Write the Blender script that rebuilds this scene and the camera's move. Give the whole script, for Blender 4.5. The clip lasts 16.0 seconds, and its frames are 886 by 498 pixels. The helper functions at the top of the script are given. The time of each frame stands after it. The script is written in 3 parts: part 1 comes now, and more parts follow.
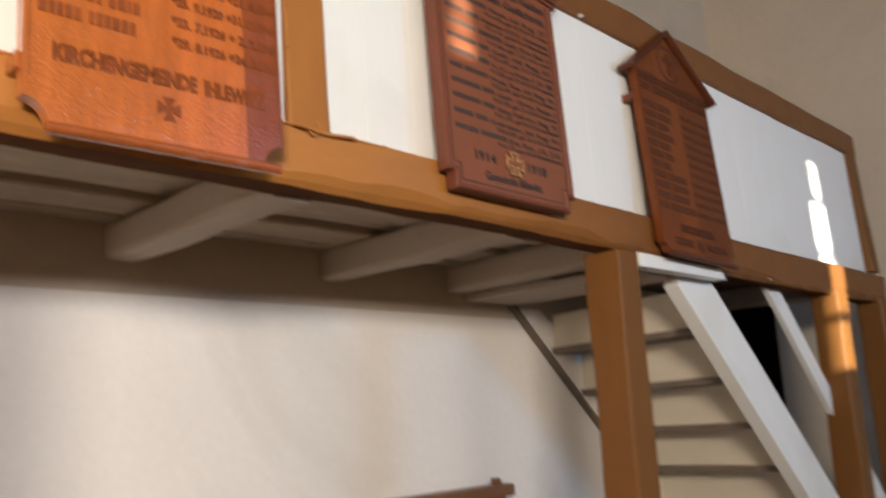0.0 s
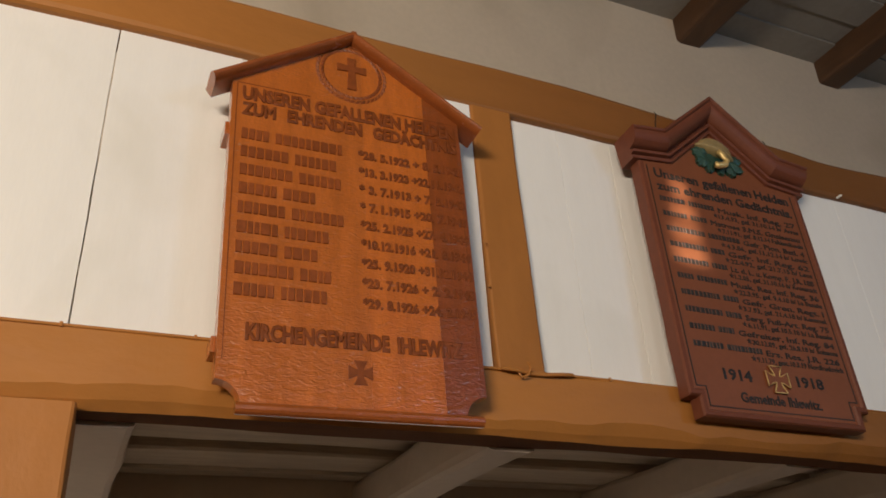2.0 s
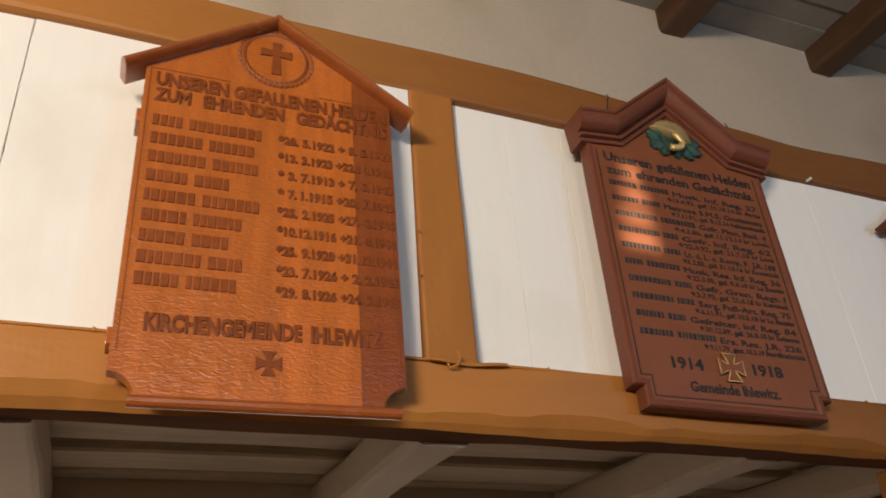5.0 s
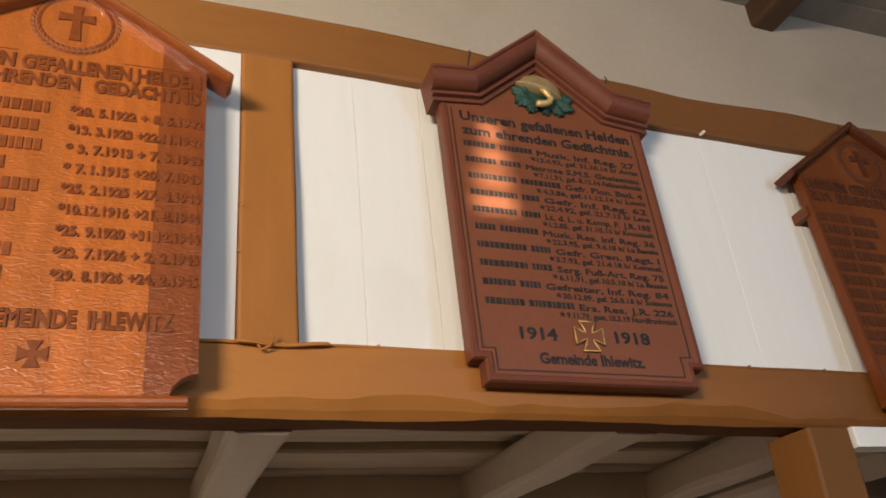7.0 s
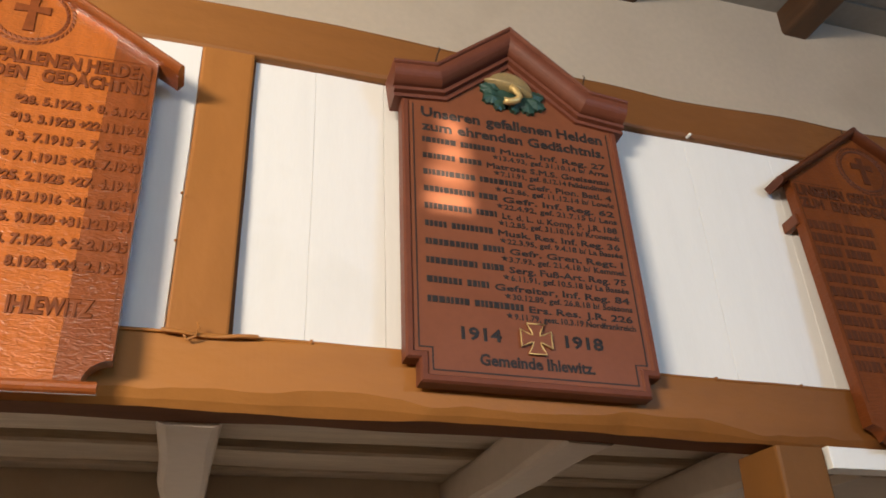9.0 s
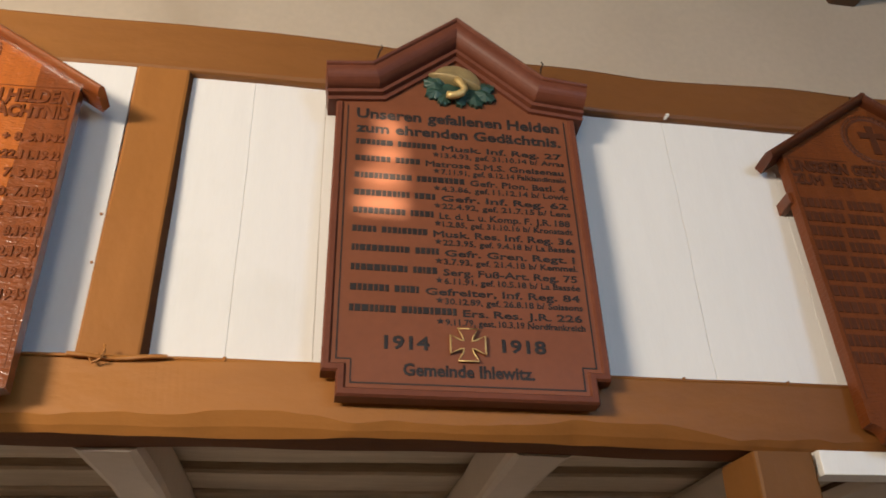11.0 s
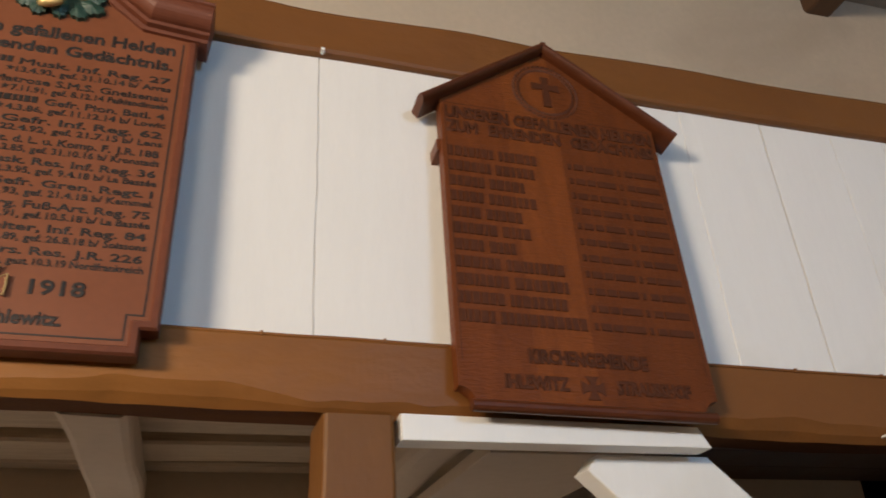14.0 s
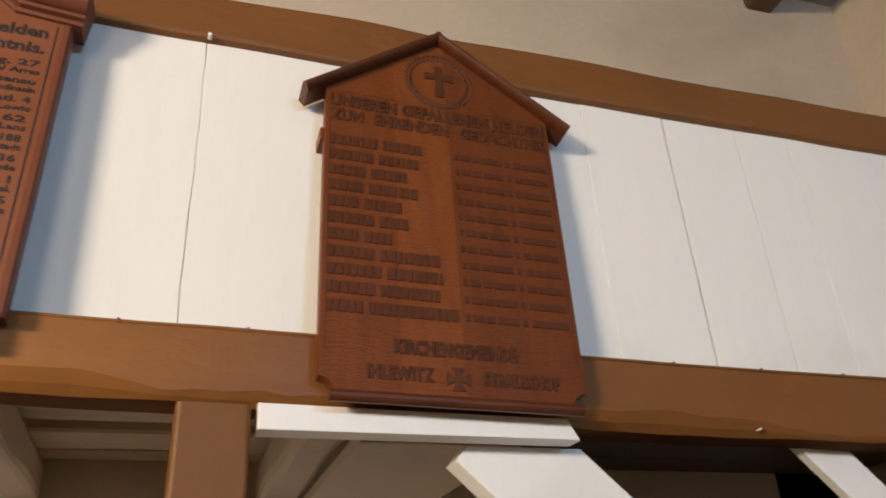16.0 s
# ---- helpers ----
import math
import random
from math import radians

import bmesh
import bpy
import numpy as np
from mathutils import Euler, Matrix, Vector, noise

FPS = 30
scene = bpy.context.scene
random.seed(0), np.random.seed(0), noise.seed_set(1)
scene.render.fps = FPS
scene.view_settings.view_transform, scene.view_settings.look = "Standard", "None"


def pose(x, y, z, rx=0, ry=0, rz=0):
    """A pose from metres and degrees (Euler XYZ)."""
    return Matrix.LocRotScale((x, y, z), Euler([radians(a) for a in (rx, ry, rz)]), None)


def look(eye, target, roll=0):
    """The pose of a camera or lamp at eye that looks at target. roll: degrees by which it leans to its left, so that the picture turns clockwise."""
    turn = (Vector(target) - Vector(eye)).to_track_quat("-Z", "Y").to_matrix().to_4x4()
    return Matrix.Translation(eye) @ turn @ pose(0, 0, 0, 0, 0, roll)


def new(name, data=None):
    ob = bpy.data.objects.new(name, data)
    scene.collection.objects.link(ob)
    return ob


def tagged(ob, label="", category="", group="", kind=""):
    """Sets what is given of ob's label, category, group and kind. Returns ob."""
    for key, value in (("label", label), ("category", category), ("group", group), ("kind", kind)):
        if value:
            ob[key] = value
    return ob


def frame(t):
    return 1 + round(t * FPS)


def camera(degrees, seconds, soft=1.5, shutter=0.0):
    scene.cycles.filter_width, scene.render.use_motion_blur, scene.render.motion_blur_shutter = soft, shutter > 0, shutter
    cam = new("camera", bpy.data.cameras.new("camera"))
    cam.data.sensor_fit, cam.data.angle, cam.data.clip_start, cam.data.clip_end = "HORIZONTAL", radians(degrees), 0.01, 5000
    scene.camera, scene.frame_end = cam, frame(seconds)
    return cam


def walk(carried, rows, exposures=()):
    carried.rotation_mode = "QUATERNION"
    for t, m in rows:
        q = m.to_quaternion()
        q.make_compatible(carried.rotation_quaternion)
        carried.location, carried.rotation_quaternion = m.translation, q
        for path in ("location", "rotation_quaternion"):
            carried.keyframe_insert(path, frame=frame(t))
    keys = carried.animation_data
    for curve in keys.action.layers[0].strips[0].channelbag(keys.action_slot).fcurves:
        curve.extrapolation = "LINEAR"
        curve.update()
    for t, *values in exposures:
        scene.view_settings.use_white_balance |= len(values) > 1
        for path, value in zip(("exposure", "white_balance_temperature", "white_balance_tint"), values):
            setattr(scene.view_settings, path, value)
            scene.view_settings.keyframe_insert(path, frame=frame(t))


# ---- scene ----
cam = camera(56.7, 16.0, soft=1.7, shutter=0.5)
PATH = [
    (0, (-1.2556, -1.6081, 1.5825), (0.1436, -0.2320, 1.9684), -2.84),
    (0.5, (-1.2014, -1.5665, 1.6187), (-0.0305, -0.0627, 2.2248), -3.13),
    (1, (-1.1316, -1.5339, 1.6642), (-0.1837, 0.0435, 2.4476), -3.50),
    (1.5, (-1.0414, -1.5598, 1.6926), (-0.2360, 0.0526, 2.5595), -3.59),
    (2, (-0.9914, -1.5940, 1.6851), (-0.2476, 0.0232, 2.5970), -2.85),
    (2.5, (-0.9673, -1.6147, 1.6794), (-0.2599, 0.0142, 2.5994), -2.45),
    (3, (-0.9487, -1.6369, 1.6570), (-0.2716, 0.0029, 2.5804), -2.16),
    (5.5, (-0.6760, -1.5665, 1.6659), (0.0363, 0.0537, 2.5974), -4.14),
    (6, (-0.5860, -1.5501, 1.6673), (0.1518, 0.0685, 2.5815), -5.26),
    (6.5, (-0.4687, -1.5674, 1.6682), (0.2649, 0.0605, 2.5690), -5.90),
    (7, (-0.3216, -1.5947, 1.6796), (0.3644, 0.0553, 2.5778), -5.64),
    (7.5, (-0.2107, -1.6201, 1.6778), (0.4066, 0.0527, 2.5836), -5.13),
    (8, (-0.1543, -1.6416, 1.6726), (0.4150, 0.0441, 2.5859), -4.67),
    (8.5, (-0.1202, -1.6497, 1.6678), (0.4433, 0.0381, 2.5808), -3.56),
    (9, (-0.0536, -1.6217, 1.6498), (0.4879, 0.0597, 2.5877), -2.08),
    (11.5, (0.4427, -1.6042, 1.6728), (0.7123, 0.1210, 2.6482), -1.87),
    (12, (0.5192, -1.6197, 1.6653), (0.8503, 0.1027, 2.6263), -1.35),
    (12.5, (0.6241, -1.5705, 1.6470), (0.9927, 0.1408, 2.6142), -1.03),
    (13, (0.7854, -1.5241, 1.6616), (1.2372, 0.1688, 2.6259), -1.89),
    (13.5, (0.9044, -1.5033, 1.6733), (1.4346, 0.1826, 2.6097), -3.71),
    (14, (1.0470, -1.5227, 1.6706), (1.5821, 0.1678, 2.5957), -3.09),
    (14.5, (1.1692, -1.5404, 1.6747), (1.7040, 0.1512, 2.5979), -2.58),
    (15, (1.2260, -1.5571, 1.6702), (1.7521, 0.1431, 2.5826), -2.93),
    (15.5, (1.2538, -1.5755, 1.6655), (1.7642, 0.1295, 2.5779), -3.40),
    (16, (1.2750, -1.5839, 1.6617), (1.8535, 0.1044, 2.5645), -2.93),
]
EXPOSURES = [(0.0, 2.15, 6250, 11), (0.5, 1.90, 6450, 11), (1.0, 1.73, 6600, 11), (1.5, 1.45, 6750, 12), (2.0, 1.26, 6750, 12), (2.5, 1.48, 6750, 12),
             (3.0, 1.58, 6750, 12), (5.5, 1.68, 6700, 12), (6.0, 1.90, 6700, 12), (7.0, 1.92, 6650, 11), (8.5, 2.06, 6550, 11), (9.0, 2.15, 6550, 11),
             (11.5, 1.98, 6750, 12), (12.0, 1.98, 6750, 12), (12.5, 1.92, 6800, 12), (13.0, 1.90, 6850, 13), (13.5, 2.13, 6950, 13), (14.0, 2.13, 7000, 13),
             (14.5, 2.34, 7050, 13), (15.0, 2.38, 7100, 13), (16.0, 2.38, 7150, 13)]
walk(cam, [(t, look(eye, target, roll)) for t, eye, target, roll in PATH], EXPOSURES)

# ---- plan: gallery front along x at y = 0, back wall at y = 1.1, z up ----
X_LEFT, X_RIGHT, Y_FRONT, Y_BACK, Z_CEIL = -6.4, 4.65, -5.0, 1.13, 4.97
BEAM_LO, BEAM_HI, RAIL_LO, RAIL_HI = 2.122, 2.298, 3.056, 3.200

# ---- world, sun, window light ----
world = bpy.data.worlds.new("sky")
scene.world = world
world.use_nodes = True
wn = world.node_tree
sky = wn.nodes.new("ShaderNodeTexSky")
sky.sky_type, sky.sun_disc = "NISHITA", False
SUN_DIR = Vector((0.55, 0.80, -0.24)).normalized()      # the way the sunlight travels
sky.sun_elevation = math.asin(-SUN_DIR.z)
sky.sun_rotation = math.atan2(-SUN_DIR.x, -SUN_DIR.y)
wn.links.new(sky.outputs["Color"], wn.nodes["Background"].inputs["Color"])
wn.nodes["Background"].inputs["Strength"].default_value = 0.10


def lamp(name, kind, m, energy, colour, size=(1, 1)):
    data = bpy.data.lights.new(name, kind)
    data.energy, data.color = energy, colour
    if kind == "AREA":
        data.shape, data.size, data.size_y = "RECTANGLE", size[0], size[1]
    else:
        data.angle = radians(0.5)
    ob = new(name, data)
    ob.matrix_world = m
    return ob


lamp("sun", "SUN", look((0, 0, 0), SUN_DIR), 5.0, (1.0, 0.95, 0.80))
# (centre x, sill, head, width, watts, colour) of assumed windows in the unseen wall facing the gallery
WINDOWS = [(-4.1, 2.40, 3.06, 2.2, 135, (1.0, 0.88, 0.72)),
           (-0.6, 2.40, 2.98, 1.2, 7.6, (1.0, 0.93, 0.84)),
           (2.6, 2.40, 2.98, 1.2, 14.5, (0.30, 0.60, 1.0))]
for wx, w0, w1, ww, watts, colour in WINDOWS:
    lamp("window_daylight", "AREA", look((wx, Y_FRONT + 0.004, (w0 + w1) / 2), (wx, 0, (w0 + w1) / 2)), watts, colour,
         (ww - 0.1, w1 - w0 - 0.1))


# ---- materials ----
def nodes_of(name):
    m = bpy.data.materials.new(name)
    m.use_nodes = True
    return m, m.node_tree, m.node_tree.nodes["Principled BSDF"]


def mat(name, colour, rough=0.6, var=0.25, scale=6.0, stretch=(1, 1, 1), fine=90.0, bump=0.15, bump_scale=None, metal=0.0,
        coat=0.0, stain=None, stain_scale=1.3, spec=0.5, tone=False, lump=0.004):
    """Colour with a broad and a fine variation, stains of their own shape, uneven gloss and fine relief."""
    m, tree, b = nodes_of(name)
    n, l = tree.nodes.new, tree.links.new
    geo, mapping = n("ShaderNodeNewGeometry"), n("ShaderNodeMapping")
    mapping.inputs["Scale"].default_value = stretch
    l(geo.outputs["Position"], mapping.inputs["Vector"])

    def noise_tex(s, detail=5, distort=0.0, vec=mapping):
        t = n("ShaderNodeTexNoise")
        t.inputs["Scale"].default_value, t.inputs["Detail"].default_value = s, detail
        t.inputs["Distortion"].default_value = distort
        l(vec.outputs[0], t.inputs["Vector"])
        return t

    broad, grain = noise_tex(scale, 4, 0.4), noise_tex(fine, 6)
    mixed = n("ShaderNodeMath")
    mixed.operation = "MULTIPLY_ADD"
    mixed.inputs[1].default_value = 0.45
    l(grain.outputs["Fac"], mixed.inputs[0])
    half = n("ShaderNodeMath")
    half.operation = "MULTIPLY"
    half.inputs[1].default_value = 0.55
    l(broad.outputs["Fac"], half.inputs[0])
    l(half.outputs[0], mixed.inputs[2])
    ramp = n("ShaderNodeValToRGB")
    ramp.color_ramp.elements[0].position, ramp.color_ramp.elements[1].position = 0.3, 0.7
    ramp.color_ramp.elements[0].color = (*[c * (1 - var) for c in colour], 1)
    ramp.color_ramp.elements[1].color = (*[min(1, c * (1 + var)) for c in colour], 1)
    l(mixed.outputs[0], ramp.inputs[0])
    out = ramp.outputs[0]
    if stain:
        st = noise_tex(stain_scale, 7, 0.8, geo)
        sr = n("ShaderNodeValToRGB")
        sr.color_ramp.elements[0].position, sr.color_ramp.elements[1].position = 0.56, 0.74
        sr.color_ramp.elements[1].color = (0.7, 0.7, 0.7, 1)
        l(st.outputs["Fac"], sr.inputs[0])
        mx = n("ShaderNodeMixRGB")
        mx.inputs[2].default_value = (*stain, 1)
        l(sr.outputs[0], mx.inputs[0])
        l(out, mx.inputs[1])
        out = mx.outputs[0]
    if tone:
        info, mul = n("ShaderNodeObjectInfo"), n("ShaderNodeMixRGB")
        mul.blend_type, mul.inputs[0].default_value = "MULTIPLY", 1.0
        l(out, mul.inputs[1])
        l(info.outputs["Color"], mul.inputs[2])
        out = mul.outputs[0]
    l(out, b.inputs["Base Color"])
    rr = n("ShaderNodeMapRange")
    rr.inputs[3].default_value, rr.inputs[4].default_value = max(0.03, rough - 0.12), min(1, rough + 0.12)
    l(broad.outputs["Fac"], rr.inputs[0])
    l(rr.outputs[0], b.inputs["Roughness"])
    b.inputs["Metallic"].default_value = metal
    b.inputs["Coat Weight"].default_value, b.inputs["Coat Roughness"].default_value = coat, 0.2
    b.inputs["Specular IOR Level"].default_value = spec
    if bump:
        bp = n("ShaderNodeBump")
        bp.inputs["Strength"].default_value, bp.inputs["Distance"].default_value = bump, lump
        src = noise_tex(bump_scale, 5) if bump_scale else mixed
        l(src.outputs[0], bp.inputs["Height"])
        l(bp.outputs[0], b.inputs["Normal"])
    return m


def falloff_tint(material, colour, x0, x1):
    """Puts the light's falloff into the timber's colour: darker and browner towards the east, beginning in an uneven
    edge.
    """
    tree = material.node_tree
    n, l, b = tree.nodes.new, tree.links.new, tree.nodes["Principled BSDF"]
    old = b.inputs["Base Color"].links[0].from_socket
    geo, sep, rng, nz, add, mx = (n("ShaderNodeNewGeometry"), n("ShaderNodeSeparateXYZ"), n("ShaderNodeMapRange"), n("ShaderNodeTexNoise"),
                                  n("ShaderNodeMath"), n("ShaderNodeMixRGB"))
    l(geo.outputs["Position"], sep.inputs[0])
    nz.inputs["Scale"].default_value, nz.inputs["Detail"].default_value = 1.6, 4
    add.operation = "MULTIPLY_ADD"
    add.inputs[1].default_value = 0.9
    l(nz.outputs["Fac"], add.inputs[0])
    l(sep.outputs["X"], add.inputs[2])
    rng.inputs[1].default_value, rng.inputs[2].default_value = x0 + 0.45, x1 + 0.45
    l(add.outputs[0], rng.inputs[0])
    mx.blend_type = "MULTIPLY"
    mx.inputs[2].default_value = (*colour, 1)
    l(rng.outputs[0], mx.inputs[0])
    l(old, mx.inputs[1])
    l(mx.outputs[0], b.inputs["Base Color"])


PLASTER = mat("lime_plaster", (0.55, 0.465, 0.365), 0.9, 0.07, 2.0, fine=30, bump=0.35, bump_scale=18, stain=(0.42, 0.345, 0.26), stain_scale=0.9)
# plaster of the unseen walls, made darker to cut bounced light
DULL = mat("low_bounce_plaster", (0.36, 0.31, 0.25), 0.9, 0.08, 2.0, fine=30, bump=0.35, bump_scale=18, stain=(0.28, 0.23, 0.18), stain_scale=0.9)
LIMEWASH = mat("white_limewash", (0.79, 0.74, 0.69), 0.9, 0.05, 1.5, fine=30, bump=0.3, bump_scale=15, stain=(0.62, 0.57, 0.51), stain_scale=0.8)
# ceiling tone kept low to cut bounced light and match its brightness
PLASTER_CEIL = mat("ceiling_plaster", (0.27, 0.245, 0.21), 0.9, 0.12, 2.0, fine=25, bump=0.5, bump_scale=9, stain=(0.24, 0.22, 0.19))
DARK_WOOD = mat("dark_ceiling_wood", (0.085, 0.04, 0.018), 0.6, 0.3, 5, (4, 1, 4), bump=0.3)
BROWN = mat("ochre_brown_paint", (0.405, 0.163, 0.037), 0.50, 0.05, 2.2, (1, 2.0, 2.0), fine=14, bump=0.35, bump_scale=9,
            stain=(0.34, 0.130, 0.032), stain_scale=2.2, spec=0.3, lump=0.014)
BROWN_V = mat("ochre_brown_paint_upright", (0.405, 0.160, 0.037), 0.50, 0.05, 2.2, (1.5, 1.5, 1), fine=12, bump=0.35, bump_scale=9,
              stain=(0.35, 0.132, 0.033), stain_scale=2.6, spec=0.3, lump=0.012)
# the beam's paint again; the falloff tint darkens it sooner for the rail
BROWN_R = mat("ochre_brown_paint_rail", (0.405, 0.163, 0.037), 0.50, 0.05, 2.2, (1, 2.0, 2.0), fine=14, bump=0.35, bump_scale=9,
              stain=(0.33, 0.128, 0.033), stain_scale=1.7, spec=0.3, lump=0.014)
# falling light away from the west window, multiplied into the paint colours
falloff_tint(BROWN, (0.47, 0.44, 0.48), -0.1, 1.5)
falloff_tint(BROWN_R, (0.45, 0.43, 0.50), -1.3, 0.7)
falloff_tint(BROWN_V, (0.41, 0.415, 0.38), -0.5, 1.2)
WHITE = mat("white_painted_planks", (0.81, 0.80, 0.77), 0.42, 0.025, 3.0, (9, 9, 1), fine=30, bump=0.14, bump_scale=7,
            stain=(0.70, 0.68, 0.62), stain_scale=1.6)
# gallery underside: some of its shade is put into these two colours
WHITE_J = mat("shade_toned_limewash_timber", (0.45, 0.37, 0.29), 0.75, 0.07, 4.0, fine=30, bump=0.4, bump_scale=20, stain=(0.48, 0.39, 0.30))
SOFFIT = mat("shade_toned_limewash_boards", (0.40, 0.315, 0.225), 0.8, 0.22, 4.0, (0.7, 8, 8), fine=25, bump=0.6, bump_scale=20, stain=(0.27, 0.21, 0.15))
# dark colour standing in for shade on downward faces and east flanks
SHADE_TIMBER = mat("painted_shade_timber", (0.115, 0.047, 0.020), 0.85, 0.25, 4, (1, 5, 5), bump=0.3, spec=0.05)
RISER = mat("cream_painted_risers", (0.66, 0.58, 0.45), 0.6, 0.05, 4.0, (1, 1, 5), fine=40, bump=0.15)
TREAD = mat("grey_brown_treads", (0.16, 0.12, 0.09), 0.7, 0.2, 5, (1, 4, 4), bump=0.2)
OAK1 = mat("varnished_orange_oak", (0.41, 0.108, 0.014), 0.33, 0.25, 5.0, (7, 7, 1), fine=55, bump=0.0, coat=0.85, tone=True)
OAK3 = mat("varnished_dark_oak", (0.158, 0.042, 0.009), 0.50, 0.25, 5.0, (7, 7, 1), fine=55, bump=0.0, coat=0.0, spec=0.22, tone=True)
SLAT1 = mat("smooth_orange_oak", (0.36, 0.10, 0.022), 0.24, 0.20, 5.0, (2, 7, 7), fine=55, bump=0.06, coat=1.0, tone=True)
SLAT3 = mat("smooth_dark_oak", (0.132, 0.037, 0.012), 0.42, 0.25, 5.0, (2, 7, 7), fine=55, bump=0.1, coat=0.06, spec=0.3, tone=True)
LETTER1 = mat("carved_dark_lettering", (0.185, 0.045, 0.009), 0.5, 0.3, 14, bump=0.3, spec=0.3)
LETTER3 = mat("carved_brown_lettering", (0.080, 0.023, 0.008), 0.6, 0.3, 14, bump=0.3, spec=0.25)
REDPAINT = mat("red_brown_paint", (0.20, 0.062, 0.025), 0.45, 0.10, 6, fine=60, bump=0.12, spec=0.5)
MAROON = mat("maroon_moulding_paint", (0.150, 0.045, 0.023), 0.5, 0.16, 8, fine=60, bump=0.15, spec=0.3)
BAR1 = mat("carved_bars_orange", (0.215, 0.053, 0.011), 0.5, 0.3, 14, bump=0.3, spec=0.3)
BAR3 = mat("carved_bars_brown", (0.080, 0.023, 0.008), 0.6, 0.3, 14, bump=0.3, spec=0.25)
BLACK = mat("black_lettering_paint", (0.022, 0.017, 0.015), 0.5, 0.2, 20, bump=0)
GOLD = mat("gold_paint", (0.62, 0.44, 0.18), 0.4, 0.2, 30, bump=0.2, metal=0.4)
HELMET = mat("beige_gold_paint", (0.34, 0.25, 0.115), 0.4, 0.2, 30, bump=0.2, metal=0.2)
LEAF = mat("dark_green_paint", (0.022, 0.062, 0.044), 0.45, 0.3, 40, bump=0.3)
IRON = mat("rusty_iron", (0.06, 0.035, 0.022), 0.6, 0.3, 60, bump=0.3, metal=0.5)
# unseen floor; this dark brown is chosen to dim and warm bounced light
FLOOR_TONE = mat("low_bounce_floor", (0.060, 0.038, 0.021), 0.8, 0.2, 3, fine=30, bump=0.3)
PEWWOOD = mat("brown_pew_wood", (0.17, 0.075, 0.035), 0.45, 0.25, 4, (1, 5, 5), bump=0.15)
PEWPANEL = mat("tan_pew_panel", (0.42, 0.24, 0.11), 0.5, 0.15, 4, (5, 5, 1), bump=0.15)
# near-black colour stands in for the darkness of the unlit recess
RECESS_BLACK = mat("painted_black_recess", (0.035, 0.030, 0.026), 0.9, 0.15, 3, bump=0.2)
PANE_STOP = mat("opaque_white_pane", (0.72, 0.74, 0.72), 0.35, 0.05, 3, bump=0)


def gouged(material, strength, sx, sz, depth=0.003):
    """Adds the shallow rows of gouge cuts of a carved ground."""
    tree = material.node_tree
    n, l, b = tree.nodes.new, tree.links.new, tree.nodes["Principled BSDF"]
    geo, mp, v, bp = n("ShaderNodeNewGeometry"), n("ShaderNodeMapping"), n("ShaderNodeTexNoise"), n("ShaderNodeBump")
    mp.inputs["Scale"].default_value = (sx, 20, sz)
    mp.inputs["Rotation"].default_value = (0, radians(8), 0)
    v.inputs["Scale"].default_value, v.inputs["Detail"].default_value, v.inputs["Distortion"].default_value = 1.0, 1.5, 0.9
    bp.inputs["Strength"].default_value, bp.inputs["Distance"].default_value = strength, depth
    l(geo.outputs["Position"], mp.inputs["Vector"])
    l(mp.outputs[0], v.inputs["Vector"])
    l(v.outputs["Fac"], bp.inputs["Height"])
    l(bp.outputs[0], b.inputs["Normal"])
    l(bp.outputs[0], b.inputs["Coat Normal"])


gouged(OAK1, 0.65, 55, 125, 0.0032)
gouged(OAK3, 0.9, 42, 150)


# ---- mesh helpers ----
def part(name, bm, material, parent=None, label="", smooth=False):
    me = bpy.data.meshes.new(name)
    bm.normal_update()
    bm.to_mesh(me)
    bm.free()
    if smooth:
        for p in me.polygons:
            p.use_smooth = True
    me.materials.append(material)
    ob = new(name, me)
    if parent:
        ob.parent = parent
    if label:
        ob["label"] = label
    return ob


def thing(name, label, category, group="", kind=""):
    return tagged(new(name), label, category, group, kind)


def box(x0, x1, y0, y1, z0, z1, bevel=0.0, bm=None, segments=2):
    own = bm is None
    bm = bm or bmesh.new()
    vs = [bm.verts.new((x, y, z)) for x in (x0, x1) for y in (y0, y1) for z in (z0, z1)]
    for f in ((0, 1, 3, 2), (4, 6, 7, 5), (0, 4, 5, 1), (2, 3, 7, 6), (0, 2, 6, 4), (1, 5, 7, 3)):
        bm.faces.new([vs[i] for i in f])
    if own:
        bmesh.ops.recalc_face_normals(bm, faces=bm.faces[:])
        if bevel:
            bmesh.ops.bevel(bm, geom=bm.edges[:], offset=bevel, segments=segments, affect="EDGES", profile=0.6)
    return bm


def slab(outline, y0, y1, bevel=0.0, segments=2):
    """A flat board with the outline (x, z), from y0 (front) to y1."""
    bm = bmesh.new()
    front = [bm.verts.new((x, y0, z)) for x, z in outline]
    back = [bm.verts.new((x, y1, z)) for x, z in outline]
    bm.faces.new(front)
    bm.faces.new(back[::-1])
    for i in range(len(outline)):
        j = (i + 1) % len(outline)
        bm.faces.new((front[j], front[i], back[i], back[j]))
    bmesh.ops.recalc_face_normals(bm, faces=bm.faces[:])
    if bevel:
        rim = [e for e in bm.edges if all(abs(v.co.y - y0) < 1e-6 for v in e.verts)]
        bmesh.ops.bevel(bm, geom=rim, offset=bevel, segments=segments, affect="EDGES", profile=0.6)
    return bm


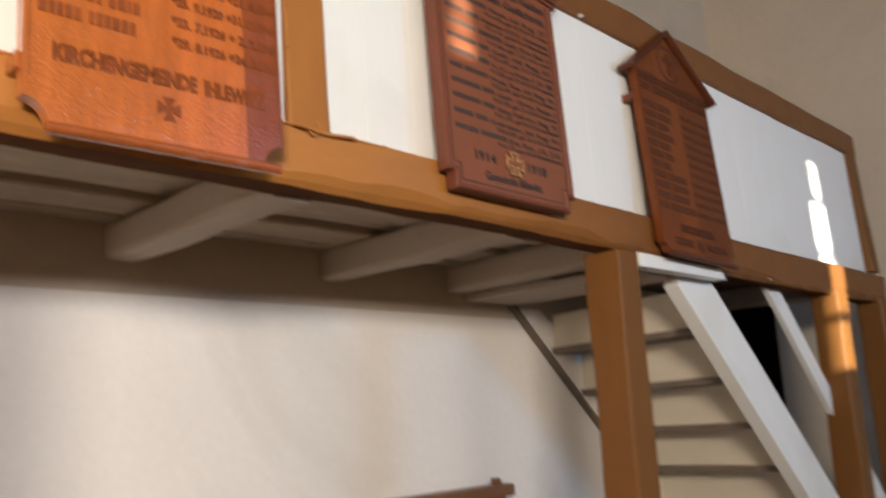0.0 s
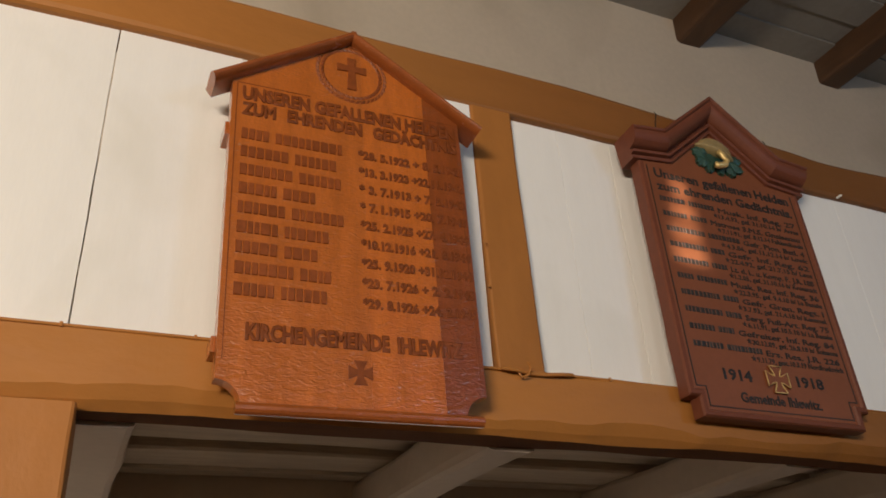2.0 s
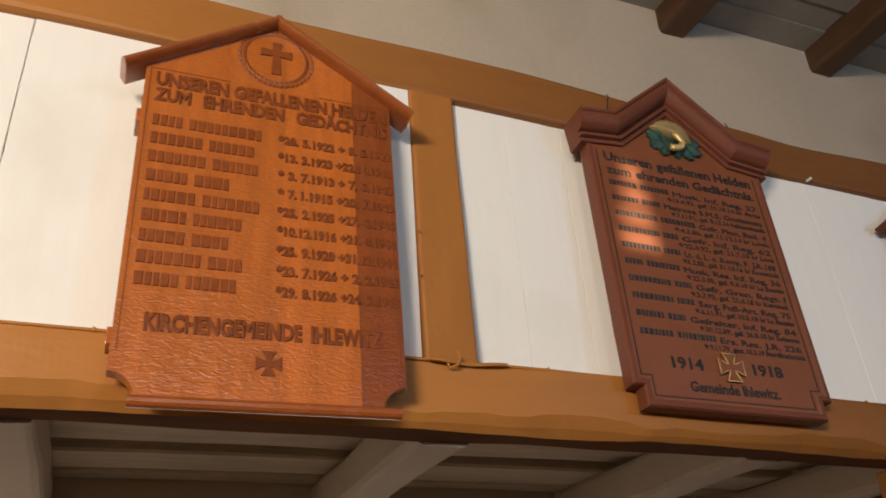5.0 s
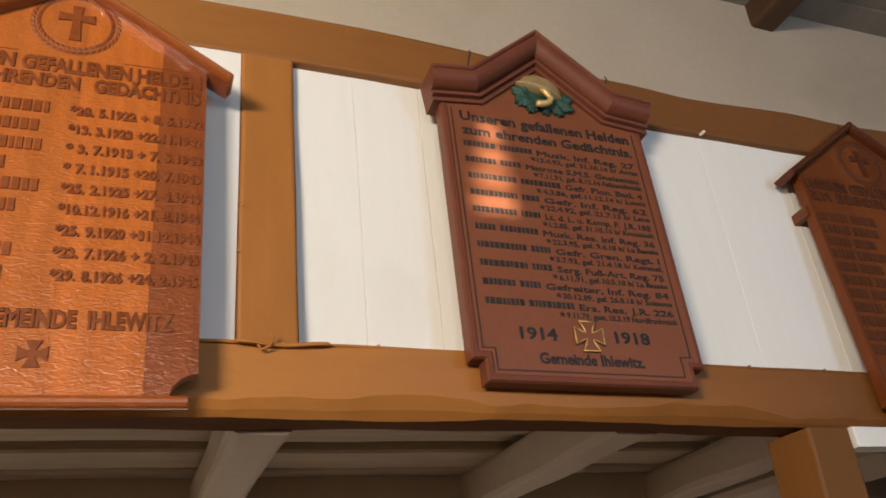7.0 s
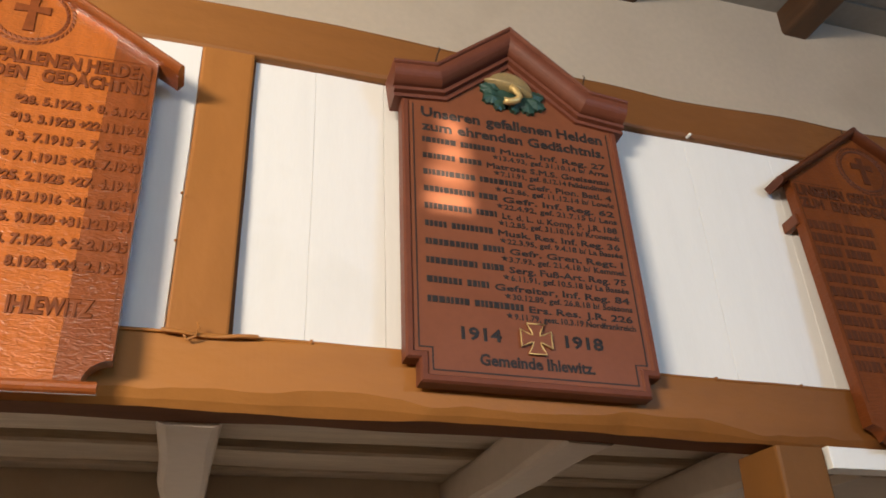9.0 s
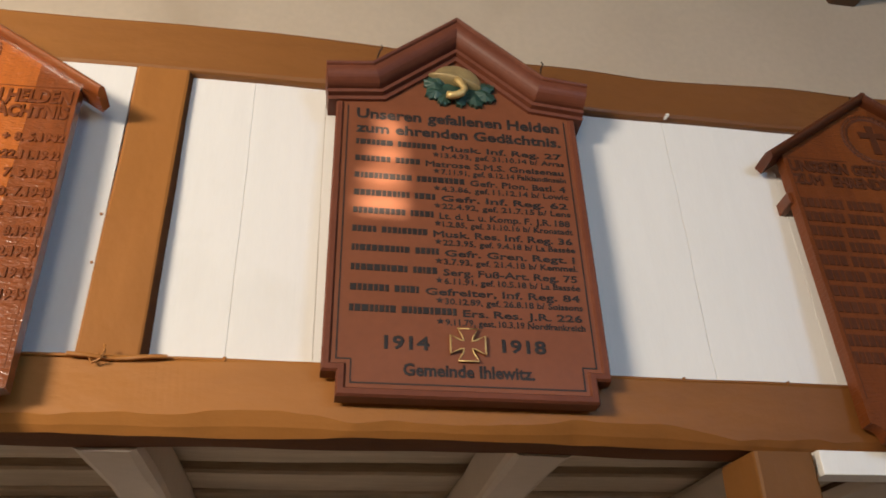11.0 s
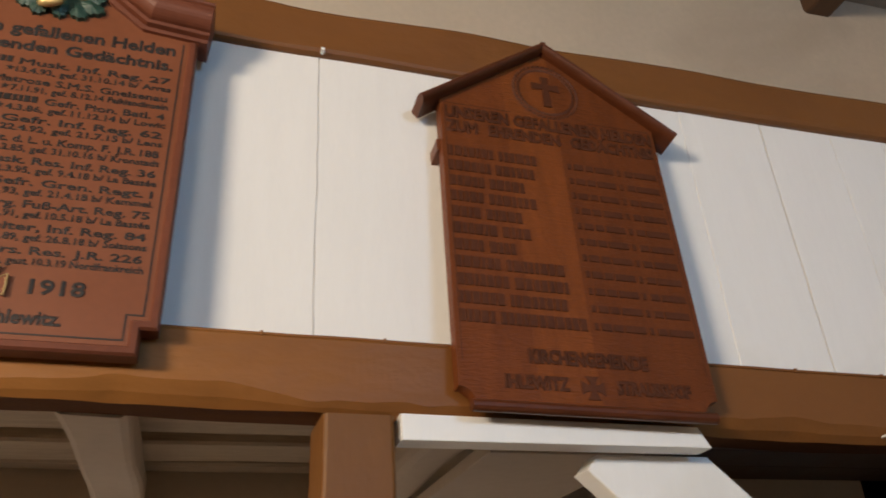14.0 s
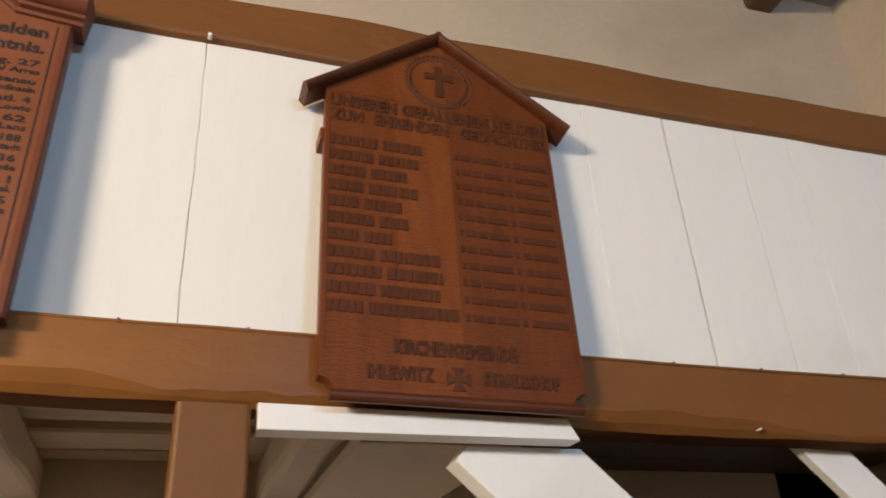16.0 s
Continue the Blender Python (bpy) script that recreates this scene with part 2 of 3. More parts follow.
def timber(axis, a0, a1, u0, u1, v0, v1, chamfer=0.012, wobble=0.004, step=0.07, seed=0, wane=0.0):
    """A hewn timber along an axis; u, v are the other two axes in order. wane: how far the low front edge is worn away."""
    bm = bmesh.new()
    n = max(2, int((a1 - a0) / step))
    rings = []
    for i in range(n + 1):
        a = a0 + (a1 - a0) * i / n
        c = chamfer * (1 + 0.6 * noise.noise((a * 2.3, seed, 1.7)))
        w = max(0.0, wane * (0.55 + 0.8 * noise.noise((a * 1.9, seed + 3.1, 0.3)) + 0.35 * noise.noise((a * 6.0, seed, 4.0)) + 0.14 * noise.noise((a * 15.0, seed, 9.0)))) if wane else 0.0
        pts = []
        for (u, v, su, sv) in ((u0, v0, 1, 1), (u1, v0, -1, 1), (u1, v1, -1, -1), (u0, v1, 1, -1)):
            cc = c + (w if (u, v) == (u0, v0) else 0)
            pair = [(u, v + sv * cc), (u + su * cc * (0.80 if cc > c else 1.0), v)]
            if (u, v) in ((u1, v0), (u0, v1)):
                pair.reverse()
            mid = (u + su * 0.3 * cc * (1.2 if cc > c else 1.0), v + sv * 0.3 * cc * (1.35 if cc > c else 1.0))
            for q, (pu, pv) in enumerate((pair[0], mid, pair[1])):
                pts.append((pu + wobble * noise.noise((a * 3.1, u * 9 + seed, v * 9)), pv + wobble * noise.noise((a * 3.1 + 40, u * 9, v * 9 + seed))))
        ring = []
        for pu, pv in pts:
            co = {"x": (a, pu, pv), "y": (pu, a, pv), "z": (pu, pv, a)}[axis]
            ring.append(bm.verts.new(co))
        rings.append(ring)
    for r, s in zip(rings, rings[1:]):
        for k in range(len(r)):
            j = (k + 1) % len(r)
            bm.faces.new((r[k], r[j], s[j], s[k]))
    bm.faces.new(rings[0][::-1])
    bm.faces.new(rings[-1])
    bmesh.ops.recalc_face_normals(bm, faces=bm.faces[:])
    return bm


def sweep(points, radius, sides=8, across=(0.13, 0.2, 1)):
    """A round rod along points."""
    bm = bmesh.new()
    rings = []
    pts = [Vector(p) for p in points]
    for i, p in enumerate(pts):
        d = (pts[min(i + 1, len(pts) - 1)] - pts[max(i - 1, 0)]).normalized()
        side = d.cross(Vector(across)).normalized()
        up = side.cross(d)
        rings.append([bm.verts.new(p + radius * (math.cos(t) * side + math.sin(t) * up)) for t in (2 * math.pi * k / sides for k in range(sides))])
    for r, s in zip(rings, rings[1:]):
        for k in range(sides):
            j = (k + 1) % sides
            bm.faces.new((r[k], r[j], s[j], s[k]))
    bm.faces.new(rings[0][::-1])
    bm.faces.new(rings[-1])
    bmesh.ops.recalc_face_normals(bm, faces=bm.faces[:])
    return bm


def moulding(path, profile):
    """A moulding along the (x, z) path; profile rows are (down, y): how far below the path's line, and the depth."""
    bm = bmesh.new()
    rings = []
    for i, (x, z) in enumerate(path):
        a, b = path[max(i - 1, 0)], path[min(i + 1, len(path) - 1)]
        d0 = Vector((x - a[0], z - a[1])) if i else Vector((b[0] - x, b[1] - z))
        d1 = Vector((b[0] - x, b[1] - z)) if i < len(path) - 1 else d0
        n0, n1 = Vector((d0.y, -d0.x)).normalized(), Vector((d1.y, -d1.x)).normalized()
        m = (n0 + n1).normalized()
        m = m / max(0.4, m.dot(n0))
        rings.append([bm.verts.new((x + m.x * down, y, z + m.y * down)) for down, y in profile])
    for r, s in zip(rings, rings[1:]):
        for k in range(len(r)):
            j = (k + 1) % len(r)
            bm.faces.new((r[k], r[j], s[j], s[k]))
    bm.faces.new(rings[0][::-1])
    bm.faces.new(rings[-1])
    bmesh.ops.recalc_face_normals(bm, faces=bm.faces[:])
    return bm


def word_mesh(word, bold):
    cu = bpy.data.curves.new("lettering", "FONT")
    cu.body, cu.extrude, cu.resolution_u = word, 0.5, 2
    cu.bevel_depth, cu.bevel_resolution = bold, 0
    ob = new("text_shape", cu)
    me = bpy.data.meshes.new_from_object(ob.evaluated_get(bpy.context.evaluated_depsgraph_get()))
    bpy.data.objects.remove(ob)
    bpy.data.curves.remove(cu)
    return me


def lettering(words, x0, x1, z, height, y, material, parent, depth=0.002, name="lettering", bold=0.03):
    """Words from x0 to x1 on the line z, cap height given, facing the nave; each word is a piece of its own."""
    made, x = [], 0.0
    for gap in words.split(" "):
        if gap:
            me = word_mesh(gap, bold)
            lo, hi = min(v.co.x for v in me.vertices), max(v.co.x for v in me.vertices)
            made.append((me, x - lo))
            x += hi - lo + 0.10
        x += 0.22
    total = made[-1][1] + max(v.co.x for v in made[-1][0].vertices)
    sx, sz = (x1 - x0) / total, height / 0.70
    for me, shift in made:
        for v in me.vertices:
            v.co = ((v.co.x + shift) * sx + x0, y - depth * (v.co.z + 0.5), v.co.y * sz + z)
        me.materials.clear()
        me.materials.append(material)
        ob = new(name, me)
        ob.parent = parent


def bars(spans, z, height, y, material, parent, depth=0.002, name="lettering_bar", letter=0.0):
    """Plain bars for writing that is not spelled out, one mesh a word, cut into short upright blocks."""
    for a, b in spans:
        bm = bmesh.new()
        n = max(1, round((b - a) / letter)) if letter else 1
        widths = [0.72 + 0.56 * random.random() for _ in range(n)]
        edges = [a + (b - a) * sum(widths[:k]) / sum(widths) for k in range(n + 1)]
        gap = 0.0016 if height > 0.02 else 0.0010
        for k in range(n):
            lo, hi = edges[k] + (gap if n > 1 else 0), edges[k + 1] - (gap if n > 1 else 0)
            vs = [bm.verts.new(p) for p in ((lo, y, z), (hi, y, z), (hi, y, z + height), (lo, y, z + height))]
            e = min(0.0012, (hi - lo) * 0.2)
            vt = [bm.verts.new(p) for p in ((lo + e, y - depth, z + e), (hi - e, y - depth, z + e), (hi - e, y - depth, z + height - e), (lo + e, y - depth, z + height - e))]
            bm.faces.new(vt)
            for q in range(4):
                bm.faces.new((vs[q], vs[(q + 1) % 4], vt[(q + 1) % 4], vt[q]))
        part(name, bm, material, parent)


def iron_cross(cx, cz, size, y, depth, bevel=0.0):
    """The outline of a cross with splayed arms, as a slab."""
    s, w = size / 2, size * 0.09
    out = []
    for k in range(4):
        a = k * math.pi / 2
        for px, pz in ((-0.58 * s, s), (0.58 * s, s), (0.36 * s, 0.60 * s), (0.27 * s, 0.40 * s), (w * 1.3, w * 1.3), (0.40 * s, 0.27 * s), (0.60 * s, 0.36 * s)):
            out.append((cx + px * math.cos(a) + pz * math.sin(a), cz - px * math.sin(a) + pz * math.cos(a)))
    return slab(out, y, y + depth, bevel)


# ---- the room ----
def structure(name, bm, material, label, category):
    return tagged(part(name, bm, material), label, category, kind="structure")


structure("floor", box(X_LEFT - 0.4, X_RIGHT + 1.6, Y_FRONT - 0.4, Y_BACK + 2.9, -0.15, 0.0), FLOOR_TONE, "unseen nave floor, toned dark brown to limit bounced light", "floor")
bm = box(X_LEFT - 0.4, X_RIGHT + 0.4, Y_FRONT - 0.4, Y_BACK + 0.4, Z_CEIL, Z_CEIL + 0.2)
cy, k = Y_FRONT, 0
while cy < Y_BACK - 0.01:
    wide = 0.15 + 0.05 * random.random()
    drop = 0.006 + 0.012 * (k % 2)
    box(X_LEFT, X_RIGHT, cy + 0.004, min(cy + wide, Y_BACK), Z_CEIL - drop, Z_CEIL + 0.01, bm=bm)
    cy, k = cy + wide, k + 1
bmesh.ops.recalc_face_normals(bm, faces=bm.faces[:])
structure("ceiling", bm, PLASTER_CEIL, "grey board ceiling between dark beams", "ceiling")
DOOR_X0, DOOR_Y0, DOOR_TOP = 3.53, 0.87, 2.50      # an opening in the corner; the part through the east wall is added to widen the black
BAND = 2.03      # height at which the wall changes from the white material to the cream one
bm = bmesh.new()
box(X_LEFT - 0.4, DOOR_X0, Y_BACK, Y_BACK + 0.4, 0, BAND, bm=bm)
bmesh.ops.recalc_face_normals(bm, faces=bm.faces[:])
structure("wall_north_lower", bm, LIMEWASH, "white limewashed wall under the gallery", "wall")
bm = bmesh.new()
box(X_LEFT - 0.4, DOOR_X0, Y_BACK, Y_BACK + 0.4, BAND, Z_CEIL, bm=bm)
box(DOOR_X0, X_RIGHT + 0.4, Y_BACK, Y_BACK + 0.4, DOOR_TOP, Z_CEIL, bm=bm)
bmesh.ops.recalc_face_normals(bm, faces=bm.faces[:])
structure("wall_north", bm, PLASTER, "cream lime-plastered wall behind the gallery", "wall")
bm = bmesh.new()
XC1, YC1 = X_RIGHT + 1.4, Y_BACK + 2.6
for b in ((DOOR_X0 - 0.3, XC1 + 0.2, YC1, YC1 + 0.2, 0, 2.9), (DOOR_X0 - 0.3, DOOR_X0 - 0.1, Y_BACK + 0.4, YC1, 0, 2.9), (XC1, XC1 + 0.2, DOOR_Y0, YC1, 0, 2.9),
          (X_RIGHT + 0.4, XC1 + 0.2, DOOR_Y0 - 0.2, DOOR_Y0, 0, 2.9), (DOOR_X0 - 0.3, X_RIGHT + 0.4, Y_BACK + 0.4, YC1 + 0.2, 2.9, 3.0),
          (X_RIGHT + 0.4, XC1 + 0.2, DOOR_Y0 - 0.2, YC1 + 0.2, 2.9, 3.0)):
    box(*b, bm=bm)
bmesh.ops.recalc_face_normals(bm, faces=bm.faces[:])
structure("wall_closet", bm, RECESS_BLACK, "recess behind the doorway, painted near-black in place of shade", "wall")
bm = box(X_RIGHT, X_RIGHT + 0.4, Y_FRONT - 0.4, DOOR_Y0, 0, Z_CEIL)
box(X_RIGHT, X_RIGHT + 0.4, DOOR_Y0, Y_BACK, DOOR_TOP, Z_CEIL, bm=bm)
bmesh.ops.recalc_face_normals(bm, faces=bm.faces[:])
structure("wall_east", bm, PLASTER, "cream lime-plastered end wall", "wall")
# unseen west wall, in the darker plaster that bounces less light
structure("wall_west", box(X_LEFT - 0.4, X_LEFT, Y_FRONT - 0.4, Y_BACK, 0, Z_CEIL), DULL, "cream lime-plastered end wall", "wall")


def along_sun(p):
    """The point of the south wall's inner face from which sunlight reaches p."""
    k = (p[1] - Y_FRONT) / SUN_DIR.y
    return p[0] - SUN_DIR.x * k, p[2] - SUN_DIR.z * k


# openings (x0, x1, z0, z1): three assumed windows, and made-up slits that shape two sun patches
SLIT_A, SLIT_B = along_sun((0.470, -0.025, 2.788)), along_sun((3.46, 0.0, 2.3))
openings = [(wx - ww / 2, wx + ww / 2, w0, w1) for wx, w0, w1, ww, _, _ in WINDOWS]
slits = [(SLIT_A[0] - 0.042, SLIT_A[0] + 0.044, SLIT_A[1] + 0.076, SLIT_A[1] + 0.160), (SLIT_A[0] - 0.058, SLIT_A[0] + 0.056, SLIT_A[1] + 0.008, SLIT_A[1] + 0.070),
         (SLIT_A[0] - 0.072, SLIT_A[0] + 0.058, SLIT_A[1] - 0.064, SLIT_A[1] + 0.000), (SLIT_A[0] - 0.080, SLIT_A[0] + 0.062, SLIT_A[1] - 0.140, SLIT_A[1] - 0.072),
         (SLIT_B[0] - 0.125, SLIT_B[0] + 0.10, SLIT_B[1] - 0.60, SLIT_B[1] - 0.33), (SLIT_B[0] - 0.125, SLIT_B[0] + 0.12, SLIT_B[1] - 0.30, SLIT_B[1] + 0.05),
         (SLIT_B[0] - 0.14, SLIT_B[0] + 0.11, SLIT_B[1] + 0.075, SLIT_B[1] + 0.37), (SLIT_B[0] - 0.07, SLIT_B[0] + 0.075, SLIT_B[1] + 0.395, SLIT_B[1] + 0.62)]


def wall_with_holes(x0, x1, y0, y1, z0, z1, holes):
    xs = sorted({x0, x1, *[h[0] for h in holes], *[h[1] for h in holes]})
    bm = bmesh.new()
    for a, b in zip(xs, xs[1:]):
        mid = (a + b) / 2
        cuts = sorted((h[2], h[3]) for h in holes if h[0] < mid < h[1])
        z = z0
        for c0, c1 in cuts:
            if c0 > z:
                box(a, b, y0, y1, z, c0, bm=bm)
            z = max(z, c1)
        if z < z1:
            box(a, b, y0, y1, z, z1, bm=bm)
    bmesh.ops.recalc_face_normals(bm, faces=bm.faces[:])
    return bm


# unseen wall: blocks the sun except at the added slits
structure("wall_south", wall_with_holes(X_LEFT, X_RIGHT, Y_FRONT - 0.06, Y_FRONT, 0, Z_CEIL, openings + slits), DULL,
          "unseen plastered wall with assumed windows and slits that shape the sun", "wall")
for i, (x0, x1, z0, z1) in enumerate(openings):
    win = thing(f"window_{i + 1}", "assumed white casement window, unseen, with opaque panes that stop the sun", "window", kind="structure")
    for a in ((x0, x0 + 0.05, z0, z1), (x1 - 0.05, x1, z0, z1), (x0 + 0.05, x1 - 0.05, z0, z0 + 0.05), (x0 + 0.05, x1 - 0.05, z1 - 0.05, z1),
              ((x0 + x1) / 2 - 0.02, (x0 + x1) / 2 + 0.02, z0 + 0.05, z1 - 0.05)):
        part("window_frame", box(a[0], a[1], Y_FRONT - 0.05, Y_FRONT - 0.01, a[2], a[3], 0.004), WHITE, win)

    # solid panes, added to keep the sun out; the lamps give the daylight
    for a, c in ((x0 + 0.05, (x0 + x1) / 2 - 0.02), ((x0 + x1) / 2 + 0.02, x1 - 0.05)):
        part("pane", box(a, c, Y_FRONT - 0.035, Y_FRONT - 0.029, z0 + 0.05, z1 - 0.05), PANE_STOP, win)

# dark ceiling beams with rounded ends let into the wall
for k, bx in enumerate((-5.0, -3.9, -2.75, -1.6, -0.42, 0.72, 1.87, 2.95, 4.11)):
    bm = timber("y", Y_FRONT, Y_BACK + 0.02, bx - 0.085, bx + 0.085, 4.79, Z_CEIL + 0.02, 0.022, 0.008, 0.3, k)
    structure("ceiling_beam", bm, DARK_WOOD, "dark brown hewn ceiling beam", "beam")

# ---- the gallery ----
gallery = thing("gallery", "timber church gallery, ochre-brown frame and white plank parapet", "gallery")
G_X0, G_X1 = -5.2, 4.27
def beam_top(x):
    """The upper edge of the front beam, a little lower towards the east."""
    return BEAM_HI - 0.014 * min(1.0, max(0.0, (x - 0.2) / 1.0)) - 0.016 * min(1.0, max(0.0, (x - 1.3) / 1.2))
bm = timber("x", G_X0, G_X1, 0.0, 0.115, BEAM_LO, BEAM_HI, 0.007, 0.006, 0.014, 2, wane=0.046)
for v in bm.verts:
    if v.co.z > BEAM_LO + 0.1:
        v.co.z += beam_top(v.co.x) - BEAM_HI
    else:
        v.co.z += 0.022 * min(1.0, max(0.0, (1.6 - v.co.x) / 0.8)) - 0.022 * min(1.0, max(0.0, (v.co.x - 1.6) / 1.2))
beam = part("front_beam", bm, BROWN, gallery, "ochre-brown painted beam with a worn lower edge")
beam.data.materials.append(SHADE_TIMBER)       # the shade below the beam is put into a darker material
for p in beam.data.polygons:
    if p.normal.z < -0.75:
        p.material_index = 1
def rail_rise(x):
    """The top rail runs a little higher towards the west."""
    return 0.030 * min(1.0, max(0.0, (1.2 - x) / 1.0))
bm = timber("x", G_X0, G_X1, 0.055, 0.175, RAIL_LO, RAIL_HI, 0.014, 0.007, 0.05, 5)
for v in bm.verts:
    if v.co.z > RAIL_LO + 0.06:
        v.co.z += rail_rise(v.co.x) * 1.5
    else:
        v.co.z += rail_rise(v.co.x)
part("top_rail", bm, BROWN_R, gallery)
for k, (px0, px1) in enumerate(((-2.15, -2.02), (-0.126, 0.002), (4.13, 4.27))):
    bm = timber("z", BEAM_HI - 0.005, RAIL_LO + rail_rise(px0) + 0.004, px0, px1, 0.014, 0.12, 0.007, 0.005, 0.05, 9 + k)
    for v in bm.verts:
        if v.co.x > (px0 + px1) / 2 and v.co.y > 0.03:
            v.co.x += 0.022            # the hewn flank slants back
    for v in bm.verts:
        v.co.y += 0.045 * (v.co.z - BEAM_HI) / 0.76      # the parapet leans a little towards the wall
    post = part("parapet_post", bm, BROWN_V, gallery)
    post.data.materials.append(SHADE_TIMBER)       # the shade on the east flank is put into a darker material
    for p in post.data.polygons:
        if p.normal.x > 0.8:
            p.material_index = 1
for k, px0 in enumerate((-1.147, 1.268, 3.41, 4.13)):
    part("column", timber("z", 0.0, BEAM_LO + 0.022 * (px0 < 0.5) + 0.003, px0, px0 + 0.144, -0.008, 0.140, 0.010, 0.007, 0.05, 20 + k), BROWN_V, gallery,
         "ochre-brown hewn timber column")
SEAMS = [-5.1, -4.7, -4.3, -3.9, -3.5, -3.2, -2.9, -2.6, -2.3, -2.02, -1.66, -1.36, -1.044, -0.75, -0.44, -0.127, 0.164, 0.345, 0.82, 1.257, 1.554, 1.90, 2.273, 2.540, 2.785, 2.98, 3.25, 3.55, 3.86, 4.13]
GAPS = {-1.044: 0.0020, 0.164: 0.0004, 0.345: 0.0007, 1.257: 0.0010, 2.540: 0.0034, 2.785: 0.0018, 2.98: 0.0008}     # half widths of the open joints
def joint(x, z):
    """The line of a joint between two planks; open joints waver more."""
    amp = 0.0045 if GAPS.get(x, 0) > 0.0008 else 0.0015
    return x + amp * noise.noise((z * 3.2, x * 7, 0.5)) + 0.4 * amp * noise.noise((z * 13, x * 7, 3.5))


for k, (s0, s1) in enumerate(zip(SEAMS, SEAMS[1:])):
    yk = (0.034 if s0 == -0.44 else 0.054) + 0.003 * random.random()
    g0, g1 = GAPS.get(s0, 0.0004), GAPS.get(s1, 0.0004)
    z0, z1, n = BEAM_HI - 0.05, RAIL_LO + rail_rise(s0) + 0.012, 26
    bm, rings = bmesh.new(), []
    for i in range(n + 1):
        z = z0 + (z1 - z0) * i / n
        yz = yk + 0.026 * (z - BEAM_HI) / 0.76
        a, b = joint(s0, z) + g0 * (0.6 + 0.8 * abs(noise.noise((z * 9, s0, 2)))), joint(s1, z) - g1 * (0.6 + 0.8 * abs(noise.noise((z * 9, s1, 5))))
        rings.append([bm.verts.new(p) for p in ((a, yz + 0.022, z), (a, yz + 0.0007, z), (a + 0.0007, yz, z), (b - 0.0007, yz, z), (b, yz + 0.0007, z), (b, yz + 0.022, z))])
    for r, q in zip(rings, rings[1:]):
        for j in range(6):
            bm.faces.new((r[j], r[(j + 1) % 6], q[(j + 1) % 6], q[j]))
    bm.faces.new(rings[0][::-1])
    bm.faces.new(rings[-1])
    bmesh.ops.recalc_face_normals(bm, faces=bm.faces[:])
    part("parapet_plank", bm, WHITE, gallery)
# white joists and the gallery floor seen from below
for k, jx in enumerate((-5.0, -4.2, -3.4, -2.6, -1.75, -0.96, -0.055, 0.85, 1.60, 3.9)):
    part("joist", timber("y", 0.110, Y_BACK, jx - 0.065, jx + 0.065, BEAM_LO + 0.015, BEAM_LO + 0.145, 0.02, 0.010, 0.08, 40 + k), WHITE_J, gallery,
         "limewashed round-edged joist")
fy, k = 0.118, 0
while fy < Y_BACK - 0.02:
    w = (0.11, 0.13, 0.24, 0.19, 0.22)[k % 5]
    end = min(fy + w, Y_BACK)
    zb = BEAM_LO + 0.140 + (0.0, 0.032, 0.006, 0.030, 0.004)[k % 5]
    bm, rings = bmesh.new(), []
    for i in range(69):
        x = G_X0 + (1.62 - G_X0) * i / 68
        e0, e1 = fy + 0.007 + 0.011 * noise.noise((x * 2.3, k, 0.2)) + 0.004 * noise.noise((x * 9, k, 1)), end - 0.007 + 0.011 * noise.noise((x * 2.1, k, 7.2)) + 0.004 * noise.noise((x * 8, k, 4))
        sag = 0.006 * noise.noise((x * 1.7, k * 3, 2.2))
        rings.append([bm.verts.new(p) for p in ((x, e0, zb + 0.008 + sag), (x, e0 + 0.008, zb + sag), (x, e1 - 0.008, zb + sag), (x, e1, zb + 0.008 + sag), (x, e1, BEAM_LO + 0.19), (x, e0, BEAM_LO + 0.19))])
    for r, q in zip(rings, rings[1:]):
        for j in range(6):
            bm.faces.new((r[j], r[(j + 1) % 6], q[(j + 1) % 6], q[j]))
    bm.faces.new(rings[0][::-1])
    bm.faces.new(rings[-1])
    bmesh.ops.recalc_face_normals(bm, faces=bm.faces[:])
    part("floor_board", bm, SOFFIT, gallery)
    fy, k = end, k + 1
# dark boarding added across the stairwell so that it looks unlit from below
for k in range(5):
    part("floor_board", box(2.13, G_X1, 0.13 + 0.2 * k, 0.327 + 0.2 * k, BEAM_LO + 0.147, BEAM_LO + 0.19, 0.003), DARK_WOOD, gallery, "dark boarding added to darken the stairwell")

# cable stapled along the top edge of the beam
pts = [(x, 0.001 + 0.002 * noise.noise((x * 3, 0, 0)), beam_top(x) - 0.0035 + 0.002 * noise.noise((x * 5, 1, 0))) for x in np.arange(-1.5, 4.1, 0.05)]
cable = tagged(part("cable", sweep(pts, 0.0036, 6), BROWN, None, smooth=True), "thin brown-painted cable along the gallery beam", "cable")
for x in np.arange(-1.3, 4.05, 0.245):
    part("staple", box(x - 0.003, x + 0.003, -0.0045, 0.004, beam_top(x) - 0.008, beam_top(x) + 0.002, 0.0012), BROWN, cable)
pts = [(-0.13 + 0.19 * i / 12, -0.010 - 0.004 * math.sin(i * 0.8), BEAM_HI - 0.004 - 0.006 * math.sin(i / 12 * math.pi)) for i in range(13)]
part("spliced_length", sweep(pts, 0.0045, 6), BROWN, cable)
part("tie", sweep([(-0.062, -0.012, BEAM_HI + 0.016), (-0.058, -0.018, BEAM_HI + 0.002), (-0.064, -0.017, BEAM_HI - 0.016), (-0.08, -0.012, BEAM_HI - 0.022),
                   (-0.086, -0.010, BEAM_HI - 0.012)], 0.003, 6), BROWN, cable)

# ---- the staircase under the gallery, going down towards the end wall ----
stairs = thing("staircase", "steep white-painted wooden staircase with closed risers", "staircase")
SLOPE = 0.91


